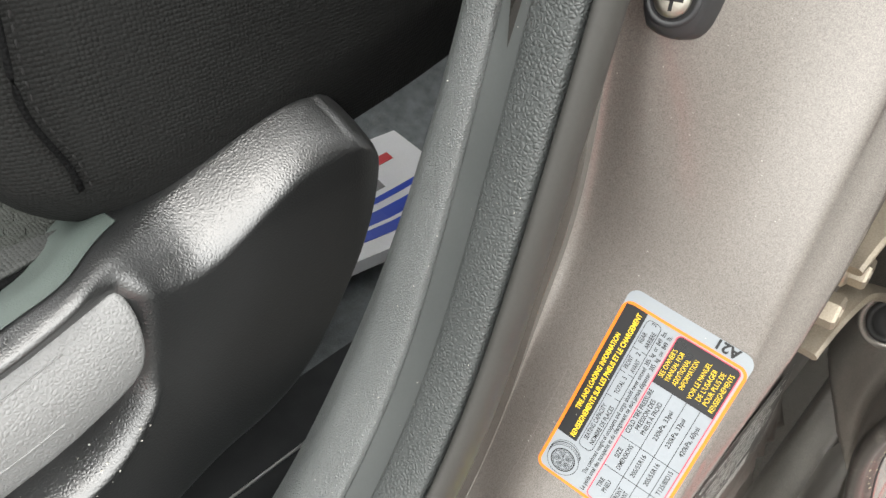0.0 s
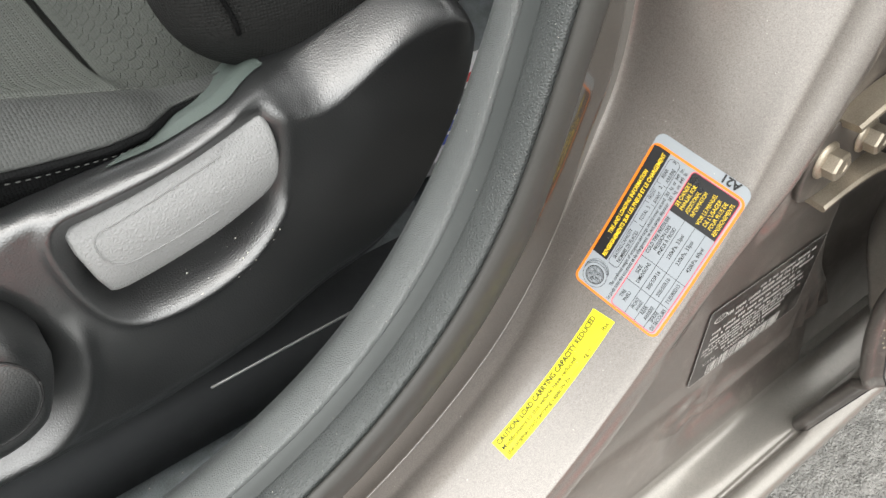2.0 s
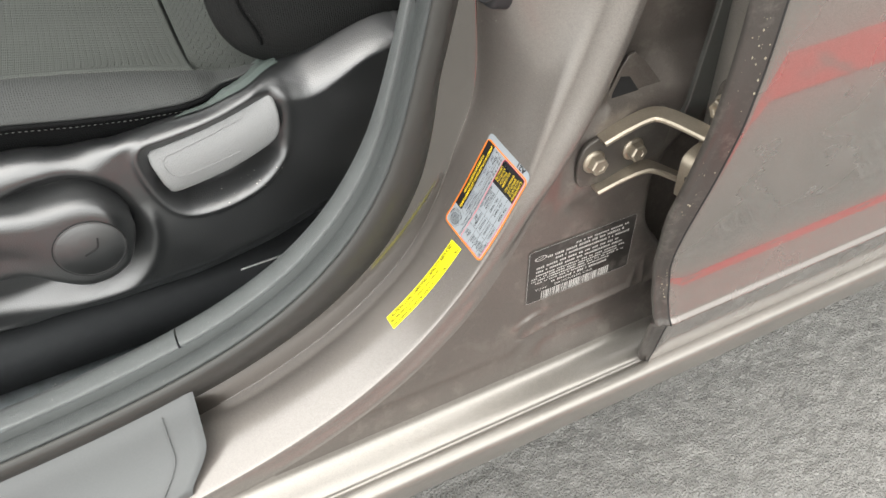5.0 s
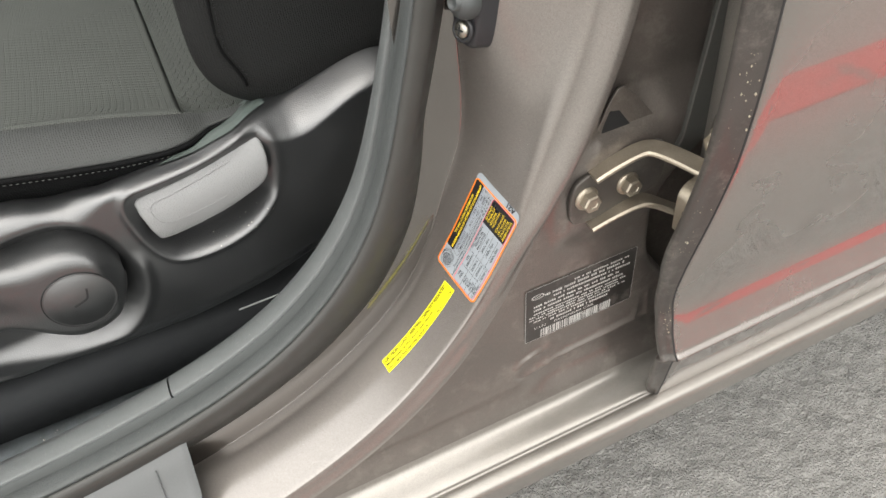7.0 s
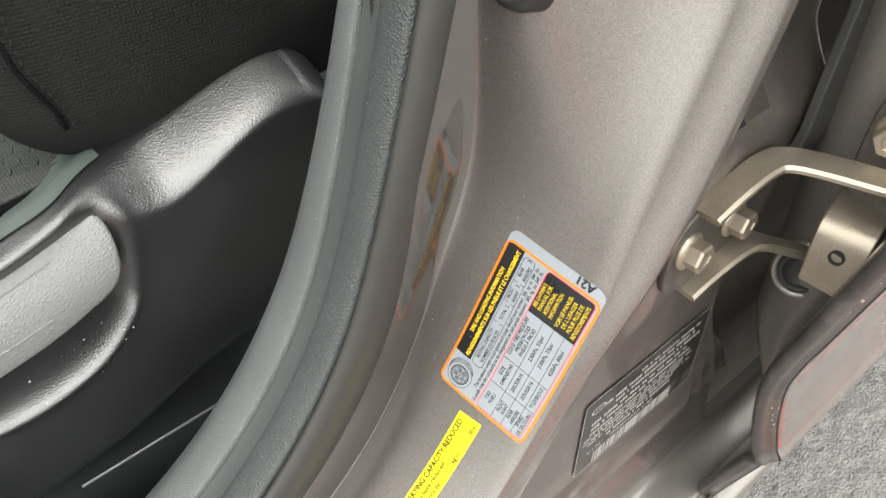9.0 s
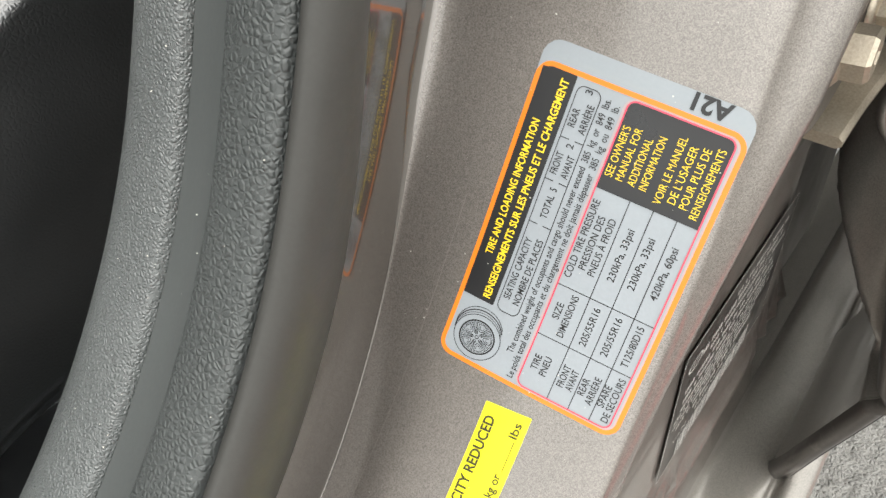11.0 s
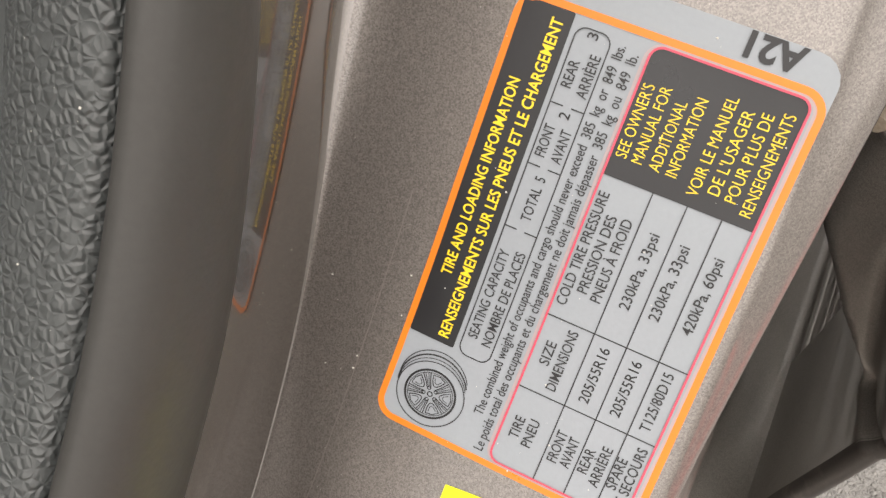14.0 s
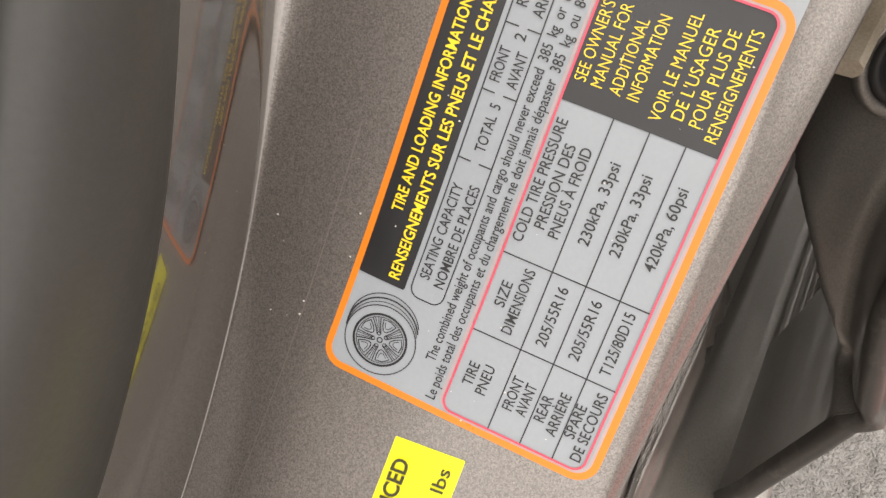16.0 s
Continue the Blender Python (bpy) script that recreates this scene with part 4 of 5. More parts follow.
def bolt(at, axis, parent, r=0.0066):
    """A hexagon flange bolt."""
    one = lathe("bolt", [(r * 1.42, 0.0), (r * 1.42, 0.0010), (r * 1.18, 0.0022), (r * 1.0, 0.0026)], STEEL, at, axis, 32)
    two = lathe("head", [(r * 1.10, 0.0018), (r * 1.10, 0.0082), (r * 0.96, 0.0094), (r * 0.55, 0.0094), (r * 0.45, 0.0088), (0.0003, 0.0087)], STEEL, at, axis, 6)
    bm = bmesh.new()
    bm.from_mesh(one)
    bm.from_mesh(two)
    for f in bm.faces:
        f.smooth = len(f.verts) == 4 and f.index < 96
    part("bolt", bm, parent, "hexagon flange bolt", STEEL)


bolt((0.0922, 0.0462, 0.6140), (0.03, -1, 0.03), hinge, 0.0068)
bolt((0.1268, 0.0462, 0.6135), (0.03, -1, 0.03), hinge, 0.0066)
part("door_tab", plate("door_tab", closed_round([(-0.008, 0.612), (0.019, 0.616), (0.0195, 0.668), (0.013, 0.682), (-0.003, 0.681), (-0.0085, 0.666)], 3), 0.006, BRACKET, "x", 0.0015, 0.1690), hinge)
bolt((0.1690, 0.0062, 0.6600), (-1, -0.1, 0.05), hinge, 0.0072)
# stamped bracket above the hinge; a flat black plate stands in for its shaded opening
brace = part("stamped_plate", plate("stamped_plate", closed_round([(0.100, 0.652), (0.116, 0.690), (0.126, 0.692), (0.158, 0.650), (0.140, 0.640), (0.110, 0.638)], 1), 0.002, PAINT_SHADED_DUSTY, "y", 0.0003, 0.0550), body)
part("opening_shade", plate("opening_shade", closed_round([(0.1060, 0.658), (0.1160, 0.681), (0.1370, 0.650), (0.1300, 0.643), (0.1090, 0.648)], 1), 0.0012, HOLE_SHADE, "y", 0.0002, 0.0545), brace)

# ---------------------------------------------------------------- door light switch on the pillar
BLACK_METAL = material("black_moulding", (0.022, 0.022, 0.024), 0.42, 0, 0.1, 60, 1500, 0.0)
BOOT = material("boot_rubber", (0.050, 0.054, 0.054), 0.42, 0, 0.08, 60, 1500, 0.0)
switch = thing("door_switch", "black door light switch with rubber boot and cross-head screw", "switch")


def switch_at(a, b, up):
    """Local to the jamb: a along the opening, b in depth, up off the surface."""
    return jamb_point(0.4070 - a, 0.1060 + b, up)


def switch_slab(nm, outline, up0, up1, mat, parent, bevel=0.0015, label=""):
    out = closed_round(outline, 2)
    n = len(out)
    ca, cb = sum(p[0] for p in out) / n, sum(p[1] for p in out) / n
    rings = []
    for up, f in ((up0, 1.0), (up1 - bevel, 1.0), (up1 - bevel * 0.3, 0.96), (up1, 0.90)):
        rings += [switch_at(ca + (a - ca) * f, cb + (b - cb) * f, up) for a, b in out]
    return part(nm, mesh(nm, rings, grid_faces(4, n, loop=True) + [tuple(range(3 * n, 4 * n))], mat), parent, label)


switch_slab("housing", [(-0.011, -0.005), (-0.012, 0.004), (-0.008, 0.011), (0.032, 0.012), (0.037, 0.008), (0.037, -0.006), (0.031, -0.009), (0.004, -0.008)], -0.004, 0.0120, BLACK_METAL, switch, 0.0022)
low = Vector(switch_at(0.0, 0.001, 0.0142))
off = (Vector(switch_at(0.0, 0.001, 0.03)) - low).normalized() + Vector((0, -0.35, 0))
SCREW = material("bright_screw", (0.42, 0.40, 0.35), 0.38, 1.0, 0.1, 60, 1500, 0.02)
screw = part("screw", lathe("screw", [(0.0056, -0.001), (0.0056, 0.0010), (0.0050, 0.0022), (0.0035, 0.0029), (0.0003, 0.0031)], SCREW, low, off, 36), switch, "bright cross-head screw")
part("washer", lathe("washer", [(0.0086, -0.001), (0.0086, 0.0004), (0.0068, 0.0010), (0.0066, 0.0002)], BLACK_METAL, low, off, 36), switch)
side = off.cross(Vector((0, 0, 1))).normalized()
upw = side.cross(off).normalized()
for k, v in enumerate((side, upw)):
    c = low + off.normalized() * 0.0031
    part("cross_slot", strap("cross_slot", [c - v * 0.0034, c, c + v * 0.0034], 0.0011, 0.0008, off.cross(v), HOLE_SHADE, 0.0001), screw)
boot = Vector(switch_at(0.0190, -0.001, 0.0128))
part("rubber_boot", lathe("rubber_boot", [(0.0118, 0.0), (0.0117, 0.003), (0.0106, 0.0066), (0.0084, 0.0094), (0.0060, 0.0108), (0.0049, 0.0116), (0.0046, 0.0138), (0.0037, 0.0144), (0.0029, 0.0136), (0.0003, 0.0134)], BOOT, boot, off, 40), switch)

# ---------------------------------------------------------------- scuff plate on the front sill
scuff = thing("scuff_plate", "grey plastic scuff plate laid on the painted sill", "scuff plate")


def scuff_section(k):
    """Section of the plate k metres from its rear end, with the end cut straight across the sill."""
    near = 0.058 - 0.012 * ramp(k, 0.0, 0.05)
    sec = rounded([(-0.016, 0.1145), (-0.021, 0.1085), (-0.028, 0.102), (-0.040, 0.094), (-0.052, 0.084), (-0.0635, 0.070), (-0.0665, near + 0.004), (-0.0685, near + 0.001), (-0.074, near)], 2)
    return [on_curve(SEAM + 0.020 + k - 0.33 * d + 0.020 * ramp(y, 0.085, 0.055) * ramp(k, 0.2, 0.0) - 0.02, d + 0.002 - 0.003 * ramp(k, 0.004, 0.0), y) for d, y in sec]


ks = np.concatenate([np.linspace(0, 0.02, 10), np.linspace(0.03, 0.62, 60)])
rows = [scuff_section(k) for k in ks]
part("plate", mesh("plate", [v for r in rows for v in r], grid_faces(len(ks), len(rows[0])), SCUFF), scuff)
part("raised_line", tube("raised_line", [Vector(scuff_section(0.022)[n]) + Vector((-0.006 * ramp(n, 30, 5), -0.0004, 0.0010)) for n in range(8, 26)], 0.0006, SCUFF), scuff)

# ---------------------------------------------------------------- labels and their print
LABEL = material("label_paper", (0.265, 0.29, 0.31), 0.40, 0, 0.03, 60, 1200, 0.01)
INK = material("black_ink", (0.012, 0.012, 0.013), 0.35, 0, 0.04, 60, 1200, 0.01)
ORANGE = material("orange_ink", (0.75, 0.19, 0.01), 0.35, 0, 0.04, 60, 1200, 0.01)
YELLOW = material("yellow_ink", (0.86, 0.62, 0.02), 0.35, 0, 0.04, 60, 1200, 0.01)
REDINK = material("red_ink", (0.55, 0.06, 0.10), 0.35, 0, 0.04, 60, 1200, 0.01)
BRIGHT_YELLOW = material("yellow_label", (0.80, 0.77, 0.01), 0.35, 0, 0.03, 60, 1200, 0.01)
OLIVE = material("olive_ink", (0.035, 0.032, 0.006), 0.5, 0, 0.04, 60, 1200, 0.01)
CERT = material("black_label", (0.024, 0.022, 0.020), 0.42, 0, 0.15, 60, 1200, 0.01, dirt=0.22, coat=0.4, gloss=1.5)
PALE = material("pale_print", (0.44, 0.435, 0.41), 0.45, 0, 0.25, 120, 2500, 0.01)
AW, AH, TOP = 0.0873, 0.0524, 0.0819


def on_placard(a, b, lift):
    """The placard's sheet: a along the print's lines, b up its columns."""
    return jamb_point(0.5818 - 0.7206 * a - 0.0437 * b - 0.7515 * a * a - 0.7217 * a * b, 0.0547 - 0.0605 * a + 0.9913 * b - 0.1333 * a * a - 0.2256 * a * b, lift)


def on_caution(a, b, lift):
    """The long yellow label: a along it upwards, b in depth."""
    u, v = a / 0.094, b / 0.0135
    return jamb_point(0.6590 - 0.0734 * u + 0.0006 * (v - 1) * u, 0.0791 - 0.0035 * u + (0.0131 - 0.0001 * u) * v, lift)


def on_cert(a, b, lift):
    return (0.0430 + a + 0.03 * b, 0.0530 - lift, 0.4695 + 1.02 * b)


def patch(name, a0, a1, b0, b1, r, where, lift, mat, n=24):
    """A filled rectangle with rounded corners."""
    verts, faces = [], []
    cut = sorted(set(list(np.linspace(a0, a1, n)) + [a0 + r * k for k in (0.05, 0.2, 0.5, 1)] + [a1 - r * k for k in (0.05, 0.2, 0.5, 1)])) if r else list(np.linspace(a0, a1, n))
    for a in cut:
        e = min(a - a0, a1 - a)
        inset = r - math.sqrt(max(r * r - (r - e) ** 2, 0)) if e < r else 0
        verts += [where(a, b0 + inset + (b1 - b0 - 2 * inset) * k, lift) for k in np.linspace(0, 1, 7)]
    return mesh(name, verts, grid_faces(len(cut), 7), mat)


def frame_ring(a0, a1, b0, b1, r, t, where, lift):
    """A rounded frame of the line width t: verts and faces."""
    def outline(i):
        out = []
        rr = max(r - i, 0.0001)
        for ca, cb, k0 in ((a1 - i - rr, b1 - i - rr, 0), (a0 + i + rr, b1 - i - rr, 1), (a0 + i + rr, b0 + i + rr, 2), (a1 - i - rr, b0 + i + rr, 3)):
            out += [(ca + rr * math.cos(k), cb + rr * math.sin(k)) for k in np.linspace(k0, k0 + 1, 8) * math.pi / 2]
        dense = []
        for (p, q), (s_, t_) in zip(out, out[1:] + out[:1]):
            m = max(1, int(math.hypot(s_ - p, t_ - q) / 0.004))
            m = 16 if math.hypot(s_ - p, t_ - q) > 0.012 else 1
            dense += [(p + (s_ - p) * j / m, q + (t_ - q) * j / m) for j in range(m)]
        return dense
    one, two = outline(0), outline(t)
    n = min(len(one), len(two))
    verts = [where(a, b, lift) for a, b in one[:n]] + [where(a, b, lift) for a, b in two[:n]]
    return verts, grid_faces(2, n, loop=True)


def words(lines, where, lift):
    """Lines of (text, a0, a1 or None, b, height, align[, bold]) as one mesh's verts and faces."""
    verts, faces = [], []
    for text, a0, a1, b, h, align, *bold in lines:
        cu = bpy.data.curves.new("t", "FONT")
        cu.body, cu.size, cu.resolution_u = text, 1.0, 3
        cu.offset = bold[0] if bold else 0.0
        ob = bpy.data.objects.new("t", cu)
        scene.collection.objects.link(ob)
        bpy.context.view_layer.update()
        me = ob.evaluated_get(bpy.context.evaluated_depsgraph_get()).to_mesh()
        co = np.empty(len(me.vertices) * 3)
        me.vertices.foreach_get("co", co)
        co = co.reshape(-1, 3)
        polys = [tuple(p.vertices) for p in me.polygons]
        lo, hi = co[:, 0].min(), co[:, 0].max()
        k = h / 0.69
        w = (a1 - a0) if a1 is not None else (hi - lo) * k * 0.80
        start = a0 - (w / 2 if align == "c" else 0)
        base = len(verts)
        verts += [where(start + (x - lo) / (hi - lo) * w, b + y * k, lift) for x, y, _ in co]
        faces += [tuple(base + i for i in p) for p in polys]
        bpy.data.objects.remove(ob)
        bpy.data.curves.remove(cu)
    return verts, faces


def rules(bars, where, lift):
    """Straight bars (a0, a1, b0, b1)."""
    verts, faces = [], []
    for a0, a1, b0, b1 in bars:
        n = max(2, int(max(a1 - a0, b1 - b0) / 0.004) + 1)
        base = len(verts)
        for k in np.linspace(0, 1, n):
            if a1 - a0 > b1 - b0:
                verts += [where(a0 + (a1 - a0) * k, b0, lift), where(a0 + (a1 - a0) * k, b1, lift)]
            else:
                verts += [where(a1, b0 + (b1 - b0) * k, lift), where(a0, b0 + (b1 - b0) * k, lift)]
        faces += [tuple(base + i for i in f) for f in grid_faces(n, 2)]
    return verts, faces


def joined(*pieces):
    verts, faces = [], []
    for v, f in pieces:
        faces += [tuple(len(verts) + i for i in p) for p in f]
        verts += v
    return verts, faces


def printed(name, piece, mat, parent):
    return part(name, mesh(name, piece[0], piece[1], mat, False), parent)


MM = 0.001


def row(text, a0, a1, b, height=1.85, weight=0.008):
    """One line of print, in millimetres on the sheet."""
    return (text, a0 * MM, a1 * MM, b * MM, height * MM, "l", weight)


placard = thing("tire_placard", "tire and loading information sticker with orange border on the jamb", "sticker")
sheet = part("sheet", patch("sheet", 0, AW, 0, AH, 0.0046, on_placard, 0.00015, LABEL), placard)
L1, L2, L3 = 0.00025, 0.00035, 0.00045
HALO = material("pale_pink_paper", (0.37, 0.29, 0.29), 0.40, 0, 0.03, 60, 1200, 0.01)
printed("border", frame_ring(0.0, TOP, 0.0, AH, 0.0042, 0.00125, on_placard, L1), ORANGE, sheet)
printed("border_halo", frame_ring(1.25 * MM, TOP - 1.25 * MM, 1.25 * MM, 29.2 * MM, 0.0030, 0.00055, on_placard, 0.5 * (L1 + 0.00015)), HALO, sheet)
part("title_field", patch("title_field", 18.6 * MM, 80.65 * MM, 42.0 * MM, 51.15 * MM, 0.0004, on_placard, L1, INK), sheet)
part("manual_field", patch("manual_field", 57.9 * MM, 80.1 * MM, 2.5 * MM, 28.3 * MM, 0.0016, on_placard, L1, INK), sheet)
part("manual_foot", patch("manual_foot", 57.9 * MM, 61.0 * MM, 2.5 * MM, 28.3 * MM, 0.0001, on_placard, L1 + 0.00004, INK), sheet)
title = [row("TIRE AND LOADING INFORMATION", 31.0, 67.4, 47.15, 2.05, 0.014), row("RENSEIGNEMENTS SUR LES PNEUS ET LE CHARGEMENT", 19.9, 78.9, 43.5, 2.05, 0.014)]
printed("title_print", words(title, on_placard, L2), YELLOW, sheet)
manual = [("SEE OWNER'S", 61.45, 74.0, 25.65), ("MANUAL FOR", 61.45, 74.5, 22.9), ("ADDITIONAL", 61.3, 73.2, 19.85), ("INFORMATION", 61.45, 74.7, 16.95), ("VOIR LE MANUEL", 59.85, 76.6, 12.75), ("DE L'USAGER", 61.2, 75.4, 9.7), ("POUR PLUS DE", 61.05, 75.95, 6.8), ("RENSEIGNEMENTS", 59.8, 77.0, 3.8)]
printed("manual_print", words([row(t, a0, a1, b - 0.05, 1.95, -0.008) for t, a0, a1, b in manual], on_placard, L2), YELLOW, sheet)
seats = [("SEATING CAPACITY", 22.1, 39.4, 38.4), ("NOMBRE DE PLACES", 21.6, 40.0, 35.5), ("TOTAL  5", 45.5, 53.45, 36.9), ("FRONT", 56.7, 62.3, 38.55), ("AVANT", 56.5, 62.3, 35.55), ("2", 63.85, 64.95, 36.9), ("REAR", 68.9, 73.5, 38.5), ("ARRI\u00c8RE", 68.0, 75.3, 35.45), ("3", 77.55, 78.6, 37.1)]
loads = [("The combined weight of occupants and cargo should never exceed  385  kg  or  849  lbs.", 9.0, 78.2, 32.25), ("Le poids total des occupants et du chargement ne doit jamais d\u00e9passer  385  kg  ou  849  lb.", 2.5, 77.5, 29.8)]
heads = [("TIRE", 7.8, 12.2, 24.7), ("PNEU", 7.2, 12.7, 22.05), ("SIZE", 23.1, 27.6, 24.65), ("DIMENSIONS", 19.2, 30.9, 21.85), ("COLD TIRE PRESSURE", 34.5, 55.2, 25.85), ("PRESSION DES", 37.8, 51.9, 23.2), ("PNEUS \u00c0 FROID", 37.2, 52.3, 20.55)]
cells = [("FRONT", 6.7, 13.1, 16.85), ("AVANT", 6.7, 12.8, 14.45), ("REAR", 7.25, 12.2, 11.25), ("ARRI\u00c8RE", 5.7, 13.8, 8.65), ("SPARE", 6.8, 13.15, 5.65), ("DE SECOURS", 3.4, 16.4, 3.25), ("205/55R16", 19.65, 30.4, 15.8), ("205/55R16", 19.75, 30.5, 10.0), ("T125/80D15", 19.5, 30.85, 4.4), ("230kPa, 33psi", 38.0, 51.8, 15.65), ("230kPa, 33psi", 38.2, 51.8, 10.4), ("420kPa, 60psi", 38.2, 52.0, 4.6)]
text = [row(*c) for c in seats + heads + cells] + [row(*c, 1.80, 0.006) for c in loads]
printed("table_print", words(text, on_placard, L2), INK, sheet)
lw = 0.00022
bars = [(a * MM - lw / 2, a * MM + lw / 2, 2.5 * MM, 28.2 * MM) for a in (17.65, 32.0)]
bars += [(1.9 * MM, 57.95 * MM, b * MM - lw / 2, b * MM + lw / 2) for b in (19.4, 13.5, 7.65)]
bars += [(a * MM - lw / 2, a * MM + lw / 2, b * MM, (b + 2.4) * MM) for a in (43.55, 55.0, 65.85) for b in (34.75, 38.65)]
printed("table_grid", joined(rules(bars, on_placard, L2), frame_ring(18.3 * MM, 79.1 * MM, 34.7 * MM, 41.1 * MM, 0.0020, 0.00022, on_placard, L2)), INK, sheet)
printed("red_frame", frame_ring(1.65 * MM, 80.3 * MM, 2.2 * MM, 28.5 * MM, 0.0023, 0.00040, on_placard, L3), REDINK, sheet)


def turned(a, b, lift):
    return on_placard(87.0 * MM - b, a, lift)


printed("code_print", words([("A21", 6.0 * MM, 15.1 * MM, 0.0, 0.0040, "l", 0.035)], turned, L2), INK, sheet)


def wheel_point(x, y):
    """On the drawn wheel: x along the print's lines and y across them, in radii of the tyre."""
    return on_placard((8.35 + 6.45 * x) * MM, (42.9 + 6.9 * y) * MM, L2)


def drawn_ring(r, width, dx=0.0, dy=0.0, k0=0.0, k1=math.tau, n=48, grow=1.0):
    verts = [wheel_point(dx + (r + w) * math.cos(k) * grow, dy + (r + w) * math.sin(k)) for w in (width, 0.0) for k in np.linspace(k0, k1, n)]
    return verts, grid_faces(2, n)


def drawn_line(points, width):
    """A pen line through points."""
    verts = []
    for i, (x, y) in enumerate(points):
        (ax, ay), (bx, by) = points[max(i - 1, 0)], points[min(i + 1, len(points) - 1)]
        l = math.hypot(bx - ax, by - ay) / (width / 2)
        nx, ny = -(by - ay) / l, (bx - ax) / l
        verts += [wheel_point(x + nx, y + ny), wheel_point(x - nx, y - ny)]
    return verts, grid_faces(len(points), 2)


def polar(r, k):
    return (r * math.cos(k), r * math.sin(k))


pieces = [drawn_ring(0.97, 0.027)]
pieces += [drawn_ring(0.975, w, dx, 0.10 * dx, -1.15, 1.75) for dx, w in ((0.10, 0.020), (0.20, 0.042), (0.34, 0.025))]
pieces += [drawn_ring(0.70, 0.060), drawn_ring(0.645, 0.018), drawn_ring(0.055, 0.03)]
for i in range(5):
    k = i * math.tau / 5 + 0.45
    for w in (-1, 1):
        pieces.append(drawn_line([polar(0.17, k + 0.30 * w), polar(0.40, k + 0.17 * w), polar(0.65, k + 0.17 * w)], 0.026))
        pieces.append(drawn_line([polar(0.20, k + 0.10 * w), polar(0.40, k + 0.06 * w), polar(0.65, k + 0.07 * w)], 0.018))
    pieces.append(drawn_line([polar(0.60, k + 0.30), polar(0.42, k + 0.32), polar(0.30, k + 0.45), polar(0.27, k + 0.63), polar(0.30, k + 0.81), polar(0.42, k + 0.94), polar(0.60, k + 0.96), polar(0.62, k + 0.63), polar(0.60, k + 0.30)], 0.026))
    pieces.append(drawn_line([polar(0.53, k + 0.42), polar(0.40, k + 0.50), polar(0.37, k + 0.63), polar(0.40, k + 0.76), polar(0.53, k + 0.84)], 0.018))
    nut = polar(0.185, k)
    pieces.append(drawn_ring(0.035, 0.022, nut[0], nut[1], n=14))
printed("wheel_drawing", joined(*pieces), INK, sheet)

caution = thing("caution_label", "bright yellow load capacity caution label on the jamb", "sticker")
strip = part("sheet", patch("sheet", 0, 0.094, 0, 0.0135, 0.0003, on_caution, 0.00015, BRIGHT_YELLOW, 90), caution)
small = [("CAUTION: LOAD CARRYING CAPACITY REDUCED", 0.0022, 0.0905, 0.0092, 0.0029, "l", 0.026), ("Modifications to this vehicle have reduced", 0.0022, 0.0660, 0.0054, 0.0024, "l", 0.012), ("the original load carrying capacity by", 0.0022, 0.0560, 0.0016, 0.0024, "l", 0.012), ("kg or", 0.0690, 0.0760, 0.0016, 0.0024, "l", 0.012), ("lbs", 0.0870, 0.0915, 0.0016, 0.0024, "l", 0.012)]
printed("caution_print", joined(words(small, on_caution, 0.0006), rules([(0.0570, 0.0680, 0.0018, 0.0020), (0.0770, 0.0862, 0.0018, 0.0020)], on_caution, 0.0006)), OLIVE, strip)

cert = thing("certification_label", "black certification sticker with pale worn print and bar code", "sticker")
CW, CH = 0.1045, 0.0620
face = part("sheet", patch("sheet", 0, CW, 0, CH, 0.0025, on_cert, 0.0002, CERT, 30), cert)
printed("edge_line", frame_ring(0.0002, CW - 0.0002, 0.0002, CH - 0.0002, 0.0024, 0.00035, on_cert, 0.0004), PALE, face)
rnd = random.Random(9)
bars, a = [], 0.0151
while a < 0.083:
    w = rnd.choice((0.0005, 0.0009, 0.0014))
    bars.append((a, a + w, 0.0012, 0.0105))
    a += w + rnd.choice((0.0005, 0.0008, 0.0012))
printed("bar_code", rules(bars, on_cert, 0.0004), PALE, face)
lines = []
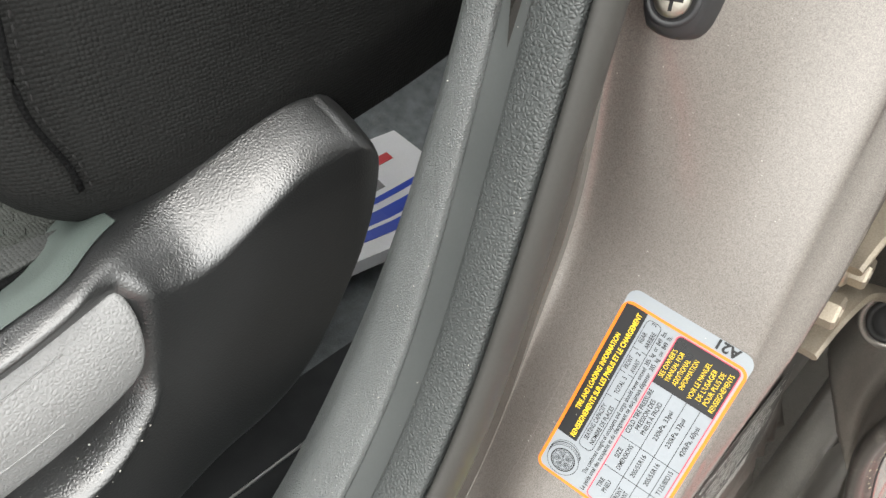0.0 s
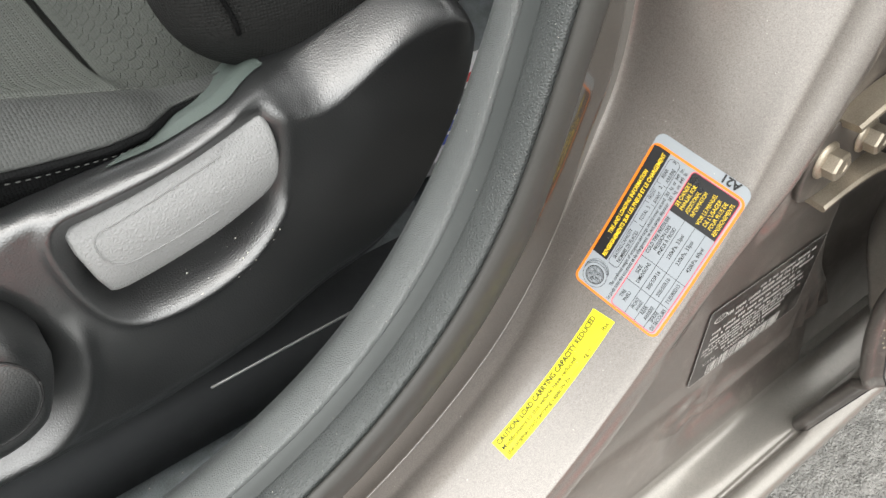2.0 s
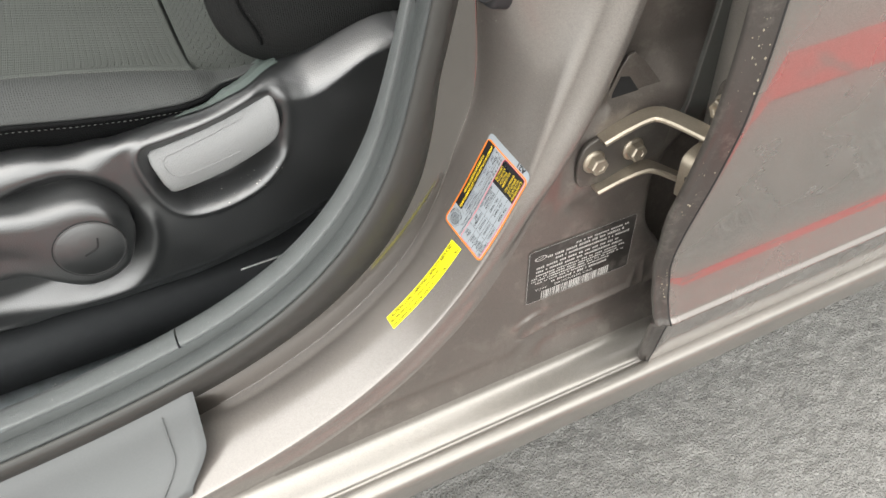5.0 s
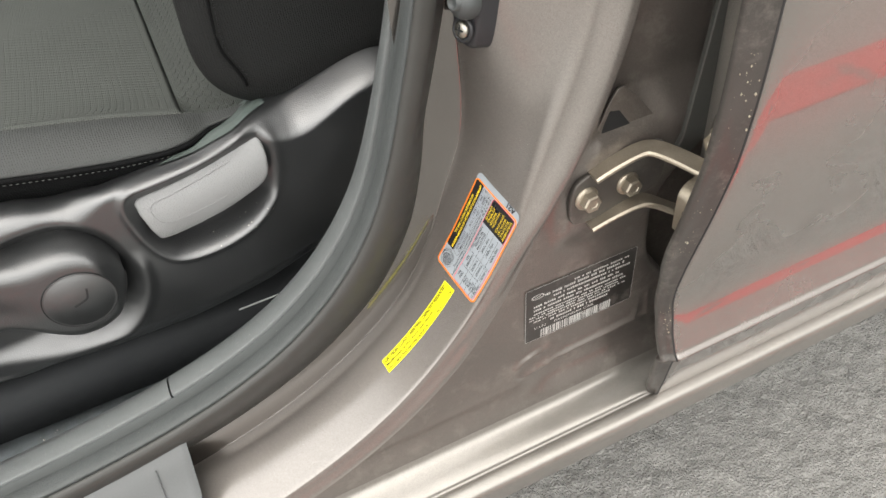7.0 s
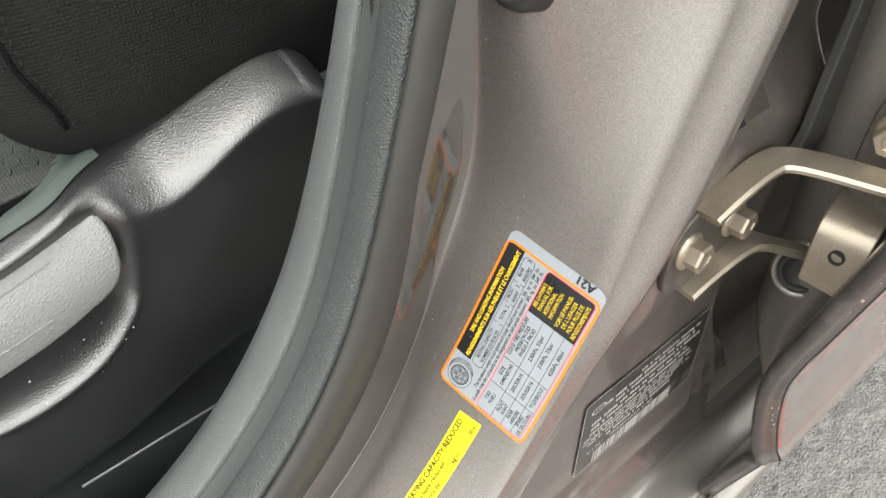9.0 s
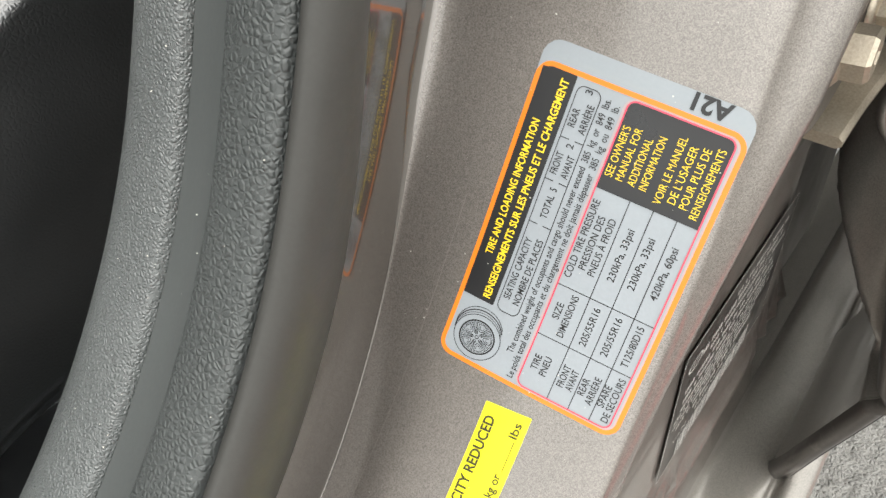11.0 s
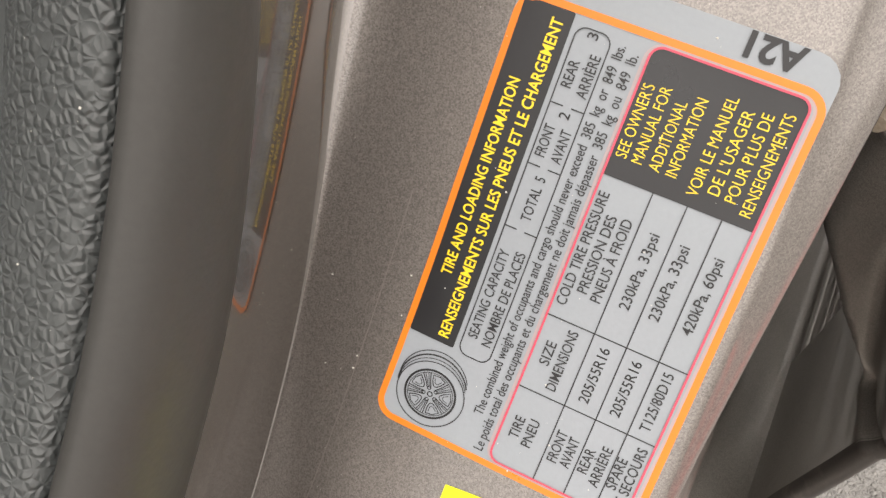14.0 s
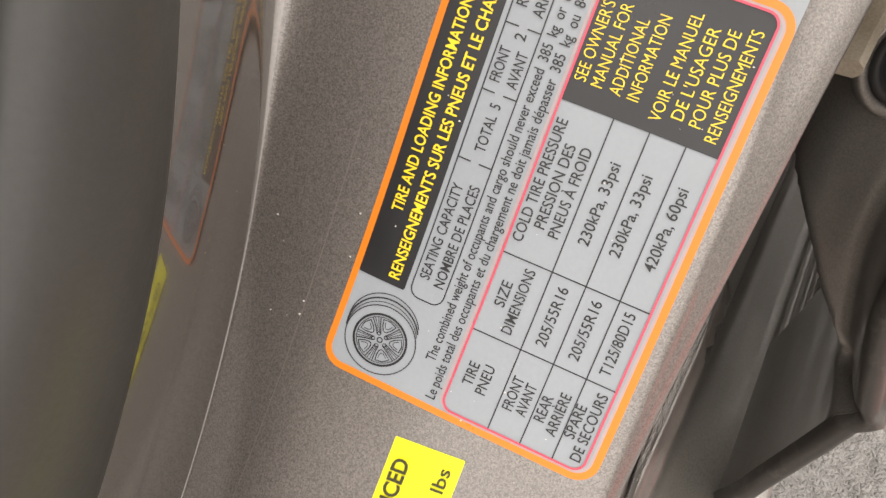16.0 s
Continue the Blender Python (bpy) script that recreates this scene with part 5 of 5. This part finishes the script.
for b, h, a0, a1 in ((0.0535, 0.0020, 0.045, 0.098), (0.0490, 0.0027, 0.018, 0.092), (0.0445, 0.0024, 0.026, 0.098), (0.0395, 0.0024, 0.008, 0.088), (0.0350, 0.0024, 0.008, 0.094), (0.0310, 0.0018, 0.008, 0.096), (0.0280, 0.0018, 0.004, 0.090), (0.0250, 0.0018, 0.004, 0.096), (0.0218, 0.0018, 0.008, 0.080), (0.0175, 0.0025, 0.024, 0.078)):
    a = a0
    while a < a1:
        w = rnd.uniform(0.0009, 0.0017)
        lines.append((a, a + w, b, b + h * rnd.uniform(0.75, 1.0)))
        a += w + (0.0006 if rnd.random() > 0.16 else 0.0024)
printed("worn_print", rules(lines, on_cert, 0.0004), PALE, face)
printed("readable_print", words([("PASSENGER CAR", 0.028, 0.066, 0.0128, 0.0024, "l", 0.0), ("V.I.N", 0.0085, 0.0195, 0.0130, 0.0026, "l", 0.0)], on_cert, 0.0004), PALE, face)
logo = [(0.0115 + 0.0058 * math.cos(k), 0.0515 + 0.0026 * math.sin(k)) for k in np.linspace(0, math.tau, 32)]
printed("oval_mark", ([on_cert(0.0115 + (p[0] - 0.0115) * f, 0.0515 + (p[1] - 0.0515) * f, 0.0004) for f in (1.0, 0.80) for p in logo] + [on_cert(0.0085, 0.0505, 0.0004), on_cert(0.0140, 0.0520, 0.0004), on_cert(0.0145, 0.0526, 0.0004), on_cert(0.0090, 0.0511, 0.0004)], grid_faces(2, 32) + [(64, 65, 66, 67)]), PALE, face)

# ---------------------------------------------------------------- dust
rnd = random.Random(7)
verts, faces = [], []
for i in range(900):
    s = rnd.uniform(0.36, 0.95)
    r = 0.00007 + 0.00020 * rnd.random() ** 4
    if rnd.random() < 0.55:
        p = jamb_point(s, rnd.uniform(0.052, 0.125), 0.0002)
    else:
        p = on_curve(s, 0.0016, rnd.choice((rnd.uniform(0.117, 0.136), rnd.uniform(0.148, 0.16), 0.1462)))
    base = len(verts)
    verts += [(p[0] + r * a, p[1] + r * b, p[2] + r * c) for a, b, c in ((1, 0, 0), (-1, 0, 0), (0, 1.4, 0), (0, -1, 0), (0, 0, 1), (0, 0, -1))]
    faces += [tuple(base + k for k in f) for f in ((0, 2, 4), (2, 1, 4), (1, 3, 4), (3, 0, 4), (2, 0, 5), (1, 2, 5), (3, 1, 5), (0, 3, 5))]
tagged(new("dust_specks", mesh("dust_specks", verts, faces, CRUMB, False)), "pale dust specks on paint and rubber", "dust", kind="stuff")
